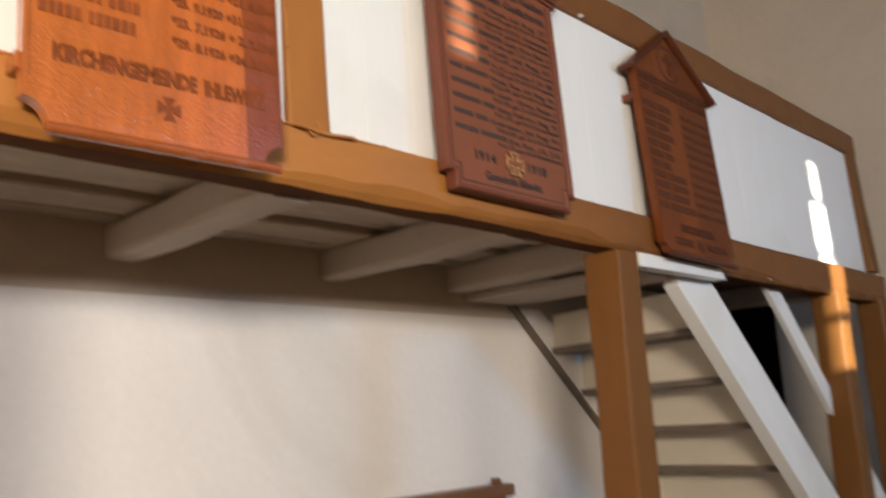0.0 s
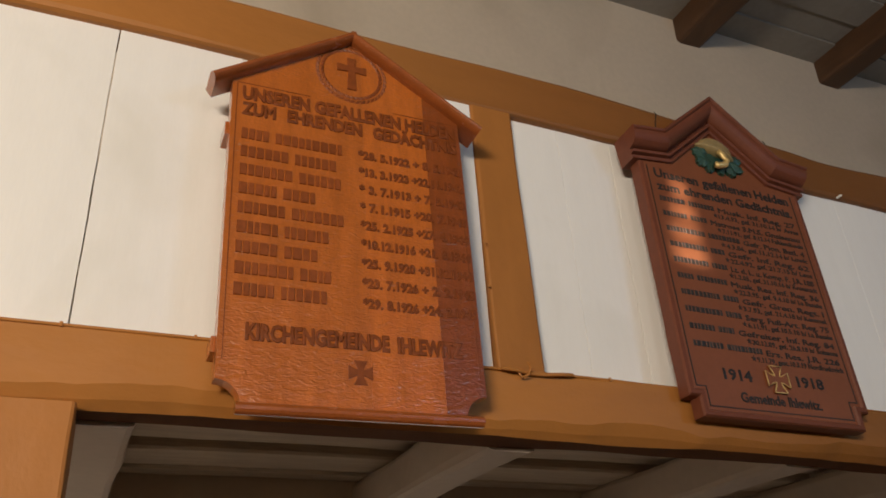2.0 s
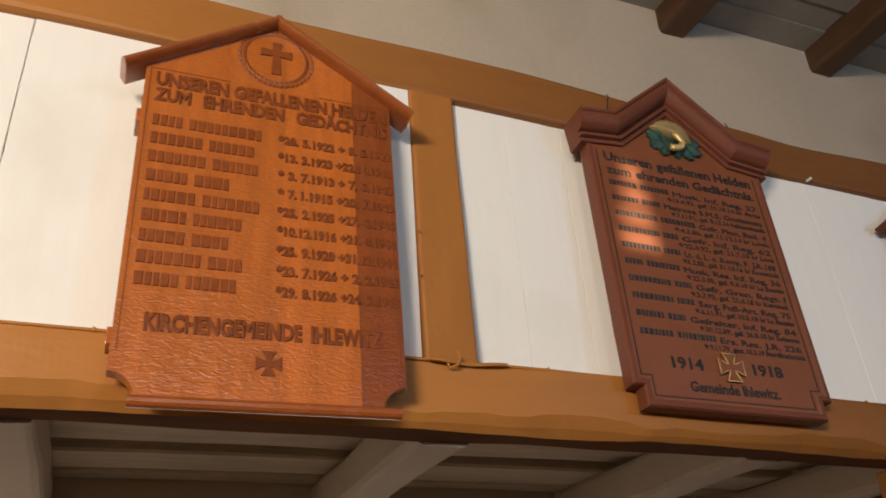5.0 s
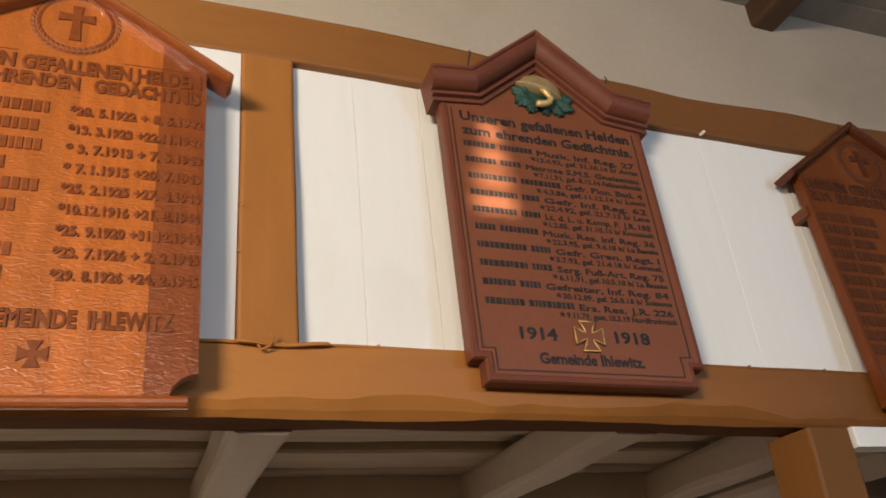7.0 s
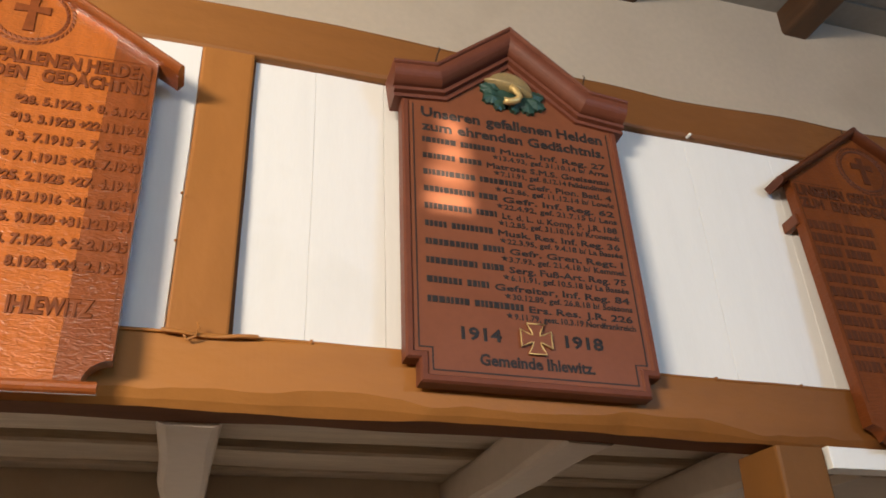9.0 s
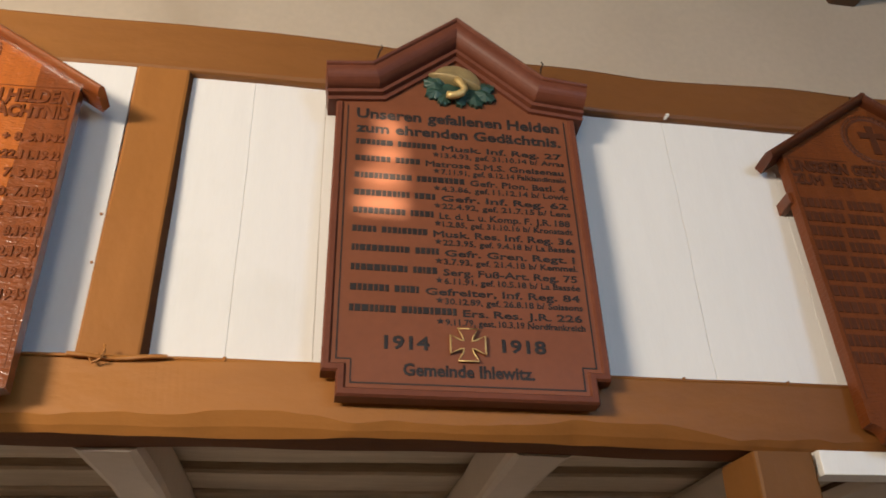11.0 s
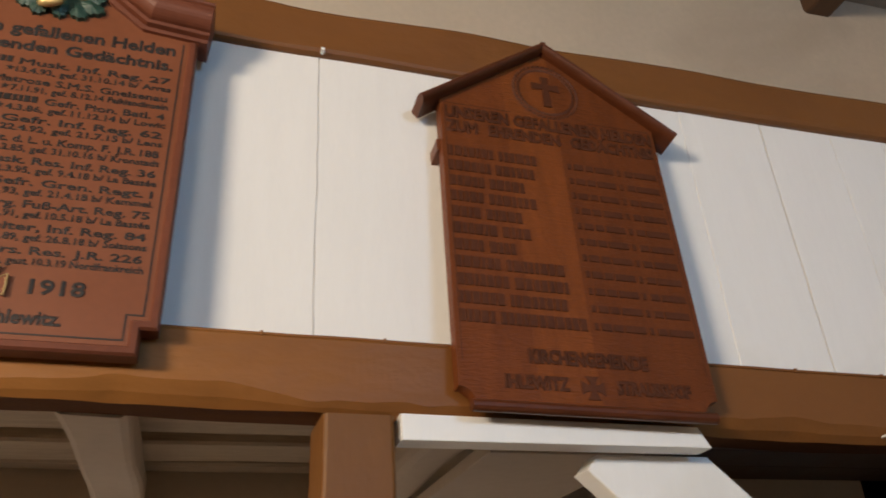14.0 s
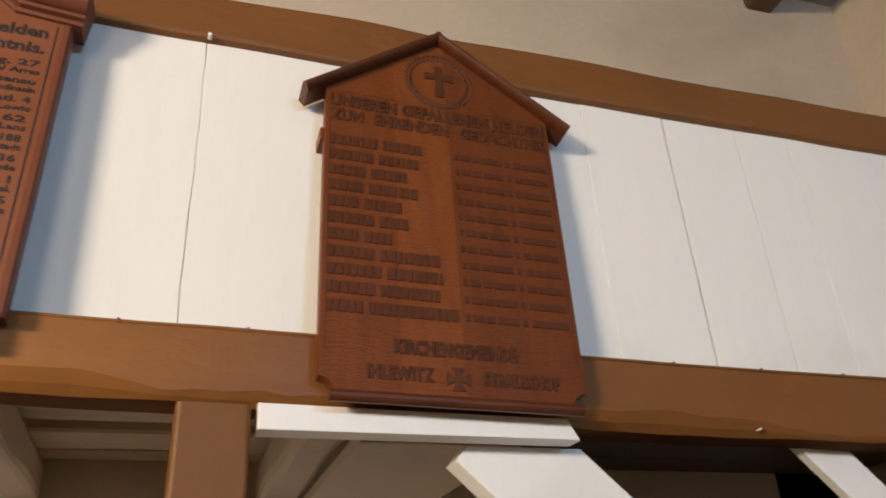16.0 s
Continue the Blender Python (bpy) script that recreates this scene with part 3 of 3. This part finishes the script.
def stringer(x_top, z_top, width, y0, y1, name, material, label=""):
    run = z_top / SLOPE
    out = [(x_top, z_top), (x_top + width, z_top), (x_top + width + run, 0.0), (x_top + run, 0.0)]
    return part(name, slab(out, y0, y1, 0.005), material, stairs, label)


outer = [(1.879, 2.081), (2.147, 2.081), (2.147 + 2.081 / SLOPE, 0.0), (1.850 + 2.047 / SLOPE, 0.0), (1.850, 2.047)]
part("stringer", slab(outer, 0.08, 0.15, 0.005), WHITE, stairs, "white-painted thick board stringer")
stringer(2.00, 2.085, 0.20, Y_BACK - 0.045, Y_BACK - 0.002, "wall_stringer", LIMEWASH)
stringer(1.975, 2.095, 0.024, Y_BACK - 0.050, Y_BACK - 0.004, "edge_strip", TREAD, "thin dark strip along the wall stringer")
RISE, RUN = 0.221, 0.235
def skewed(bm):
    """Shears the steps to fit the camera's view: their outer ends lie nearer the stair head."""
    for v in bm.verts:
        k = (1.08 - v.co.y) / 0.93
        v.co.x -= 0.125 * k
        v.co.z += 0.018 * k
    return bm


for i in range(0, 8):
    tz, tx = 1.880 - RISE * i, 2.272 + RUN * i
    part("tread", skewed(box(tx, tx + RUN + 0.03, 0.152, Y_BACK - 0.047, tz - 0.030, tz, 0.004)), TREAD, stairs)
    top = tz + RISE - 0.032 if i else 2.055
    part("riser", skewed(box(tx + 0.022, tx + 0.042, 0.152, Y_BACK - 0.047, tz + 0.002, top)), RISER, stairs)
part("head_board", slab([(1.423, 2.130), (1.424, 2.077), (2.104, 2.077), (2.078, 2.122)], -0.008, 0.05, 0.003), WHITE, stairs, "white board under the beam at the stair head")
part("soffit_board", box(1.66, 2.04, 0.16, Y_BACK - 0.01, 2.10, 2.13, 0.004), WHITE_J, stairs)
rail_out = [(2.745, 2.125), (2.895, 2.125), (4.62, 0.40), (4.47, 0.40)]
part("handrail_board", slab(rail_out, 0.10, 0.13, 0.004), WHITE, stairs, "white sloping handrail board")

# ---- carved memorial boards with little roofs ----
def ring_of_leaves(cx, cz, r, y, material, parent):
    bm = bmesh.new()
    for k in range(40):
        a = 2 * math.pi * k / 40
        for off in (-0.5, 0.5):
            c = Vector((cx + (r + off * 0.012) * math.cos(a), y, cz + (r + off * 0.012) * math.sin(a)))
            d = Vector((-math.sin(a + off * 0.9), 0, math.cos(a + off * 0.9)))
            s = Vector((d.z, 0, -d.x))
            tip, tail = c + d * 0.014, c - d * 0.014
            l, rr, top = c + s * 0.0065, c - s * 0.0065, c + Vector((0, -0.004, 0))
            v = [bm.verts.new(p) for p in (tip, l, tail, rr, top)]
            for q in range(4):
                bm.faces.new((v[q], v[(q + 1) % 4], v[4]))
    bmesh.ops.recalc_face_normals(bm, faces=bm.faces[:])
    return tagged(part("wreath", bm, material, parent), "carved wreath", kind="stuff")


def roofed_board(b, label):
    """b: the numbers of one board; returns the thing."""
    board = thing("memorial_board", label, "memorial board", group="memorial boards on the gallery")
    wood, ink, yf, yb = b["wood"], b["ink"], -0.045, -0.012
    x0, x1, xc = b["x0"], b["x1"], b["xc"]
    # the boards of the panel, glued edge to edge
    cuts = [x0, *b["cuts"], x1]
    for k, (a, c) in enumerate(zip(cuts, cuts[1:])):
        def top(x):
            return b["apex"] - 0.02 - abs(x - xc) * b["pitch"]
        outline = []
        n = 8
        if k == 0:
            r = b["notch"]
            outline += [(x0 + r * math.sin(math.pi / 2 * i / n), b["low"] + r * math.cos(math.pi / 2 * i / n)) for i in range(n + 1)]
        else:
            outline += [(a + 0.0001, b["low"])]
        if k == len(cuts) - 2:
            r = b["notch"]
            outline += [(x1 - r * math.cos(math.pi / 2 * i / n), b["low"] + r * math.sin(math.pi / 2 * i / n)) for i in range(n + 1)]
        else:
            outline += [(c - 0.0001, b["low"])]
        outline.append((c - 0.0001 if c != x1 else x1, top(c)))
        if a < xc < c:
            outline.append((xc, top(xc)))
        outline.append((a + 0.0001 if a != x0 else x0, top(a)))
        p = part("panel_board", slab(outline, yf, yb, 0.0), wood, board)
        p.color = (*b["tones"][k], 1)
    # two roof slats and the sill
    for tip, zt in (b["tip_l"], b["tip_r"]):
        side = 1 if tip > xc else -1
        path = [(xc, b["apex"]), (tip, zt)] if side > 0 else [(tip, zt), (xc, b["apex"])]
        prof = [(0, 0.0), (0, -0.060), (0.0012, -0.067), (0.0035, -0.0725), (0.0068, -0.076), (0.0105, -0.077), (0.0145, -0.0755), (0.0185, -0.071), (0.0215, -0.065), (0.023, -0.058), (0.023, 0.0)]
        s = part("roof_slat", moulding(path, prof), b["slat"], board, "projecting roof slat")
        s.color = (*b["slat_tone"], 1)
    sill = part("sill", sweep([(b["sill"][0] + (b["sill"][1] - b["sill"][0]) * i / 6, yf - 0.006, b["low"] - 0.008) for i in range(7)], 0.0125, 12), b["slat"], board, "rounded sill", smooth=False)
    sill.color = (*b["slat_tone"], 1)
    part("wire_hook", sweep([(xc - 0.004, -0.030, b["apex"] - 0.012), (xc - 0.005, -0.034, b["apex"] + 0.004), (xc - 0.010, -0.036, b["apex"] + 0.014)], 0.002, 6), IRON, board, "bent iron hanging wire", smooth=True)
    # spacer blocks at the edge
    for z in b["spacers"]:
        part("spacer_block", box(x0 - 0.009, x0 + 0.01, -0.03, 0.03, z - 0.017, z + 0.017, 0.002), b["slat"], board)
    # carving
    ring_of_leaves(xc, b["ring"], 0.082, yf + 0.0008, b["bar"], board)
    arms = [(-0.012, -0.052), (0.012, -0.052), (0.009, 0.006), (0.038, 0.003), (0.038, 0.027), (0.009, 0.024), (0.012, 0.050), (-0.012, 0.050), (-0.009, 0.024), (-0.038, 0.027),
            (-0.038, 0.003), (-0.009, 0.006)]
    part("latin_cross", slab([(xc + u, b["ring"] + w) for u, w in arms], yf - 0.004, yf + 0.001, 0.0015), b["bar"], board)
    # cut lines along the edges and under the gable
    zg = b["words"][0][3] + b["words"][0][4] + 0.010
    for ga, gb, gz0, gz1 in ((x0 + 0.010, x0 + 0.0125, b["low"] + 0.09, zg), (x1 - 0.0125, x1 - 0.010, b["low"] + 0.09, zg), (x0 + 0.012, xc - 0.105, zg, zg + 0.0025), (xc + 0.105, x1 - 0.012, zg, zg + 0.0025)):
        part("cut_line", box(ga, gb, yf - 0.0008, yf + 0.002, gz0, gz1), ink, board)
    for words, a, c, z, h in b["words"]:
        lettering(words, a, c, z, h, yf, ink, board, 0.0028, bold=0.045)
    for spans, z, h in b["bars"]:
        bars(spans, z, h, yf, b["bar"], board, 0.0028, letter=0.0175 if h > 0.02 else 0.0)
    part("iron_cross", iron_cross(xc, b["cross"], 0.052, yf - 0.003, 0.004, 0.0012), ink, board)
    return board


def hang(board, x, y, z, slope, turn):
    """Tips a board back about its foot (x, y, z) by the slope, and turns it by some degrees in its own plane."""
    board.matrix_world = (Matrix.Translation((x, y, z)) @ Matrix.Rotation(-math.atan(slope), 4, "X") @ Matrix.Rotation(radians(turn), 4, "Y")
                          @ Matrix.Translation((-x, 0.045, -z)))


def name_spans(x0, lengths, gap=0.012):
    out, x = [], x0
    for length in lengths:
        out.append((x, x + length))
        x += length + gap
    return out


HEAD_1, HEAD_2 = "UNSEREN GEFALLENEN HELDEN", "ZUM   EHRENDEN   GEDÄCHTNIS"
dates_1 = ["*28. 5.1922 + 8. 5.1942", "*13. 3.1923 +22.11.1942", "* 3. 7.1913 + 7. 5.1943", "* 7. 1.1915 +20. 7.1943", "*25. 2.1925 +27. 4.1944",
           "*10.12.1916 +21. 8.1944", "*25. 9.1920 +31.12.1944", "*23. 7.1926 + 2. 2.1945", "*29. 8.1926 +24. 2.1945"]
names_1 = [(0.065, 0.16), (0.11, 0.10), (0.12, 0.10), (0.085, 0.075), (0.105, 0.12), (0.09, 0.10), (0.09, 0.075), (0.125, 0.07), (0.085, 0.10)]
rows_1 = [2.766 - 0.0489 * i for i in range(9)]
BOARD_1 = dict(x0=-0.777, x1=-0.205, xc=-0.488, apex=3.150, pitch=0.667, low=2.146, notch=0.050, cuts=[-0.464, -0.301],
               tones=[(1, 1, 1), (1.12, 1.1, 1.05), (0.56, 0.49, 0.50)], slat_tone=(0.80, 0.74, 0.70), tip_l=(-0.831, 2.920), tip_r=(-0.146, 2.920),
               sill=(-0.738, -0.224), spacers=(2.800, 2.272), ring=3.026, cross=2.229, wood=OAK1, slat=SLAT1, ink=LETTER1, bar=BAR1,
               words=[(HEAD_1, -0.754, -0.216, 2.880, 0.035), (HEAD_2, -0.754, -0.216, 2.836, 0.033), ("KIRCHENGEMEINDE  IHLEWITZ", -0.724, -0.252, 2.281, 0.034)]
               + [(d, -0.478, -0.210, z + 0.003, 0.021) for d, z in zip(dates_1, rows_1)],
               bars=[(name_spans(-0.753, n), z, 0.030) for n, z in zip(names_1, rows_1)])
hang(roofed_board(BOARD_1, "varnished orange oak memorial board with carved lettering and little roof"), -0.488, -0.069, 2.23, 0.053, -0.8)
names_3 = [(0.115, 0.10), (0.105, 0.10), (0.085, 0.09), (0.08, 0.12), (0.07, 0.09), (0.105, 0.07), (0.07, 0.065), (0.105, 0.14), (0.12, 0.13), (0.105, 0.135), (0.08, 0.20)]
rows_3 = [2.750 - 0.0438 * i for i in range(11)]
BOARD_3 = dict(x0=1.530, x1=2.108, xc=1.819, apex=3.162, pitch=0.715, low=2.136, notch=0.034, cuts=[1.70, 1.836],
               tones=[(0.95, 0.92, 0.92), (1.14, 1.13, 1.06), (0.82, 0.79, 0.79)], slat_tone=(0.70, 0.66, 0.66), tip_l=(1.470, 2.906), tip_r=(2.168, 2.906),
               sill=(1.552, 2.090), spacers=(2.79,), ring=3.003, cross=2.181, wood=OAK3, slat=SLAT3, ink=LETTER3, bar=BAR3,
               words=[(HEAD_1, 1.540, 2.098, 2.870, 0.034), (HEAD_2, 1.540, 2.094, 2.826, 0.032), ("KIRCHENGEMEINDE", 1.684, 1.955, 2.230, 0.030),
                      ("IHLEWITZ", 1.626, 1.767, 2.172, 0.028), ("STRAUSSHOF", 1.874, 2.046, 2.172, 0.028)],
               bars=[(name_spans(1.541, n, 0.010), z, 0.030) for n, z in zip(names_3, rows_3)]
               + [([(1.846, 1.856), (1.862, 1.887), (1.892, 1.914), (1.919, 1.969), (1.979, 1.989), (1.999, 2.022), (2.026, 2.088)], z + 0.005, 0.018) for z in rows_3])
hang(roofed_board(BOARD_3, "dark varnished oak memorial board with carved lettering and little roof"), 1.819, -0.050, 2.23, 0.085, 1.1)

# ---- painted memorial board with a moulded gable ----
painted = thing("memorial_board", "red-brown painted memorial board with gable moulding and black lettering", "memorial board", group="memorial boards on the gallery")
C2 = 0.6625
half = [(0.267, 2.206), (0.267, 2.258), (0.298, 2.258), (0.298, 3.00), (0.212, 3.02)]
outline = [(C2 - a, z) for a, z in half] + [(C2, 3.19)] + [(C2 + a, z) for a, z in half[::-1]]
part("panel", slab(outline, -0.050, -0.018, 0.006, 3), REDPAINT, painted)
path = [(C2 - 0.331, 3.058), (C2 - 0.219, 3.070), (C2, 3.258), (C2 + 0.219, 3.070), (C2 + 0.331, 3.058)]
prof = [(0, 0.0), (0, -0.098), (0.002, -0.101), (0.006, -0.103), (0.010, -0.101), (0.013, -0.096), (0.019, -0.0965), (0.025, -0.096), (0.031, -0.0945), (0.037, -0.0915), (0.043, -0.087), (0.048, -0.081), (0.052, -0.075), (0.055, -0.068), (0.057, -0.056), (0.063, -0.056),
        (0.065, -0.069), (0.073, -0.067), (0.075, -0.0545), (0.080, -0.0545), (0.082, -0.061), (0.090, -0.059), (0.092, 0.0)]
part("gable_moulding", moulding(path, prof), MAROON, painted, "stepped maroon gable moulding")
edge = [(C2 - 0.298, 2.968), (C2 - 0.298, 2.258), (C2 - 0.267, 2.258), (C2 - 0.267, 2.206), (C2 + 0.267, 2.206), (C2 + 0.267, 2.258), (C2 + 0.298, 2.258), (C2 + 0.298, 2.968)]
part("edge_moulding", moulding(edge[::-1], [(-0.003, -0.015), (-0.003, -0.050), (0.001, -0.056), (0.012, -0.056), (0.016, -0.0505), (0.016, -0.03)]), MAROON, painted)
inner = [(C2 + 0.273, 2.962), (C2 + 0.273, 2.282), (C2 + 0.243, 2.282), (C2 + 0.243, 2.231), (C2 - 0.243, 2.231), (C2 - 0.243, 2.282), (C2 - 0.273, 2.282), (C2 - 0.273, 2.962)]
part("painted_line", moulding(inner, [(0.0, -0.049), (0.0, -0.0512), (0.003, -0.0512), (0.003, -0.049)]), BLACK, painted, "thin dark border line")
YB = -0.0502
lettering("Unseren gefallenen Helden", 0.412, 0.919, 2.925, 0.030, YB, BLACK, painted, 0.0012, bold=0.030)
lettering("zum ehrenden Gedächtnis.", 0.412, 0.919, 2.880, 0.028, YB, BLACK, painted, 0.0012, bold=0.030)
ranks = ["Musk. Inf. Reg. 27", "Matrose S.M.S. Gneisenau", "Gefr. Pion. Batl. 4", "Gefr. Inf. Reg. 62", "Lt. d. L. u. Komp. F. J.R. 188", "Musk. Res. Inf. Reg. 36",
         "Gefr. Gren. Regt. 1", "Serg. Fuß-Art. Reg. 75", "Gefreiter, Inf. Reg. 84", "Ers. Res. J.R. 226"]
days = ["13.4.93, gef. 31.10.14 b/ Arras", "7.11.91, gef. 8.12.14 Falklandinseln", "4.3.86, gef. 11.12.14 b/ Lowic", "22.4.92, gef. 21.7.15 b/ Lens",
        "1.2.85, gef. 31.10.16 b/ Kronstadt", "22.3.95, gef. 9.4.18 b/ La Bassée", "3.7.93, gef. 21.4.18 b/ Kemmel.", "6.11.91, gef. 10.5.18 b/ La Bassée",
        "30.12.89, gef. 26.8.18 b/ Soissons", "9.11.79, gest. 10.3.19 Nordfrankreich"]
names_2 = [(0.090, 0.095), (0.085, 0.060), (0.135, 0.115), (0.130, 0.050), (0.120, 0.055), (0.055, 0.105), (0.130, 0.055), (0.125, 0.055), (0.085, 0.055), (0.100, 0.120)]
for i, (rank, day, n) in enumerate(zip(ranks, days, names_2)):
    z = 2.841 - 0.0499 * i
    bars(name_spans(0.412, n, 0.010), z + 0.001, 0.017, YB, BLACK, painted, 0.0012, letter=0.0122)
    lettering(rank, 0.412 + sum(n) + 0.022, 0.917, z - 0.001, 0.0165, YB, BLACK, painted, 0.0012, bold=0.020)
    lettering(day, 0.616, 0.921, z - 0.0225, 0.0145, YB, BLACK, painted, 0.0012, bold=0.020)
    star = [(0.605 + (0.0085 if k % 2 == 0 else 0.0036) * math.sin(k * math.pi / 5), z - 0.014 + (0.0085 if k % 2 == 0 else 0.0036) * math.cos(k * math.pi / 5)) for k in range(10)]
    part("star", slab(star, YB - 0.0012, YB), BLACK, painted)
lettering("1914", 0.487, 0.581, 2.310, 0.029, YB, BLACK, painted, 0.0012, bold=0.030)
lettering("1918", 0.734, 0.829, 2.312, 0.029, YB, BLACK, painted, 0.0012, bold=0.030)
lettering("Gemeinde Ihlewitz.", 0.526, 0.799, 2.252, 0.026, YB, BLACK, painted, 0.0012, bold=0.030)
cr = part("iron_cross", iron_cross(0.661, 2.322, 0.074, -0.058, 0.009, 0.0), REDPAINT, painted, "red-brown iron cross with gilt rim")
cr_out = [(v.co.x, -0.0585, v.co.z) for v in cr.data.vertices if v.co.y < -0.055]
part("gilt_rim", sweep(cr_out + cr_out[:2], 0.0018, 6, (0, 1, 0)), GOLD, cr, "thin gilt rim", smooth=True)

# relief of a helmet on oak leaves
relief = part("emblem", slab([(0.674 + 0.050 * math.cos(a), 3.005 + 0.026 * math.sin(a)) for a in np.linspace(0, 2 * math.pi, 20, False)], -0.060, -0.049, 0.004), LEAF, painted, "painted relief of a helmet on green oak leaves")
def oak_leaf(cx, cz, angle, size, y):
    bm = bmesh.new()
    c, s = math.cos(angle), math.sin(angle)
    ring = []
    for k in range(24):
        a = 2 * math.pi * k / 24
        r = 1.0 + 0.12 * math.cos(9 * a)
        u, v = 0.88 * size * math.cos(a) * r, size * 0.62 * math.sin(a) * r
        ring.append(bm.verts.new((cx + u * c - v * s, y + 0.006 * math.sin(a * 2) * 0.4, cz + u * s + v * c)))
    back = [bm.verts.new((v.co.x, -0.049, v.co.z)) for v in ring]
    mid = bm.verts.new((cx, y - 0.007, cz))
    for k in range(24):
        j = (k + 1) % 24
        bm.faces.new((ring[k], ring[j], mid))
        bm.faces.new((ring[j], ring[k], back[k], back[j]))
    bmesh.ops.recalc_face_normals(bm, faces=bm.faces[:])
    return bm
for lx, lz, la, ls in ((0.609, 3.015, 2.6, 0.0315), (0.613, 2.990, 3.5, 0.0294), (0.637, 2.975, 4.2, 0.0273), (0.674, 2.975, 4.9, 0.0263), (0.711, 2.976, 5.5, 0.0284), (0.739, 2.992, 6.0, 0.0305), (0.740, 3.018, 0.4, 0.0284), (0.621, 3.035, 2.2, 0.0231)):
    part("oak_leaf", oak_leaf(lx, lz, la, ls, -0.060), LEAF, relief)
bm = bmesh.new()
bmesh.ops.create_uvsphere(bm, u_segments=32, v_segments=16, radius=1.0)
for v in bm.verts:
    x, y, z = v.co
    if z < 0.0:                      # the flared rim, drawn out to a peak at the brow
        z *= 0.30
        x *= 1.08 + 0.14 * max(0.0, -x)
        y *= 1.15
    u, w = 0.064 * x, 0.052 * z
    v.co = (0.668 + u * 0.963 + w * 0.27, -0.058 + y * 0.024, 3.032 - u * 0.27 + w * 0.963)
part("helmet", bm, HELMET, relief, "beige-gold helmet", smooth=True)
strap = [(0.664, 3.024), (0.672, 3.014), (0.680, 3.002), (0.682, 2.988), (0.676, 2.976), (0.664, 2.969), (0.650, 2.967), (0.638, 2.970)]
part("chin_strap", sweep([(x, -0.076 - 0.006 * math.sin(math.pi * i / 7), z) for i, (x, z) in enumerate(strap)], 0.0098, 10), GOLD, relief, "gilt chin strap", smooth=True)
relief.location = (-0.006, 0, 0.030)
for hx, hz in ((0.452, 3.09), (0.880, 3.085)):
    hook = part("wire_hook", sweep([(hx, -0.03, hz - 0.05), (hx + 0.002, -0.05, hz), (hx + 0.006, -0.055, hz + 0.035), (hx + 0.012, -0.055, hz + 0.060), (hx + 0.019, -0.053, hz + 0.078),
                (hx + 0.017, -0.05, hz + 0.088)], 0.0022, 6), IRON, painted, "bent iron hanging wire", smooth=True)
part("hinge_eye", box(0.363, 0.372, -0.03, -0.01, 2.385, 2.445, 0.003), MAROON, painted)

hang(painted, 0.6625, -0.048, 2.23, 0.060, 0.6)

# ---- pew against the wall ----
pew = thing("pew", "brown wooden pew with a panelled back against the wall", "pew")
part("back_panel", box(0.60, 1.69, 1.03, 1.055, 0.25, 1.18, 0.003), PEWPANEL, pew)
part("cap_rail", box(0.55, 1.785, 0.985, 1.075, 1.18, 1.234, 0.010), PEWWOOD, pew)
for px in (0.595, 1.695):
    p = part("end_post", box(px - 0.035, px + 0.035, 0.99, 1.06, 0.0, 1.18, 0.006), PEWWOOD, pew)
    part("finial", box(px - 0.018, px + 0.018, 1.005, 1.041, 1.234, 1.264, 0.006), PEWWOOD, p)
part("seat", box(0.60, 1.69, 0.62, 1.03, 0.43, 0.46, 0.006), PEWWOOD, pew)
for px in (0.65, 1.64):
    part("seat_support", box(px - 0.02, px + 0.02, 0.64, 0.98, 0.0, 0.43, 0.004), PEWWOOD, pew)

# small marks on the gallery front
part("nail_head", slab([(1.262 + 0.005 * math.cos(a), 3.061 + 0.004 * math.sin(a)) for a in np.linspace(0, 2 * math.pi, 9, False)], 0.046, 0.066, 0.001), WHITE, gallery, "white-painted nail head")
for nz in (2.51, 2.63):
    part("nail_head", box(-0.131, -0.125, 0.018, 0.024, nz, nz + 0.005, 0.0015), BROWN_V, gallery)
part("paint_chip", slab([(2.570, 2.114), (2.576, 2.116), (2.579, 2.122), (2.572, 2.119)], -0.006, 0.004), WHITE, gallery, "white paint chip on the beam")
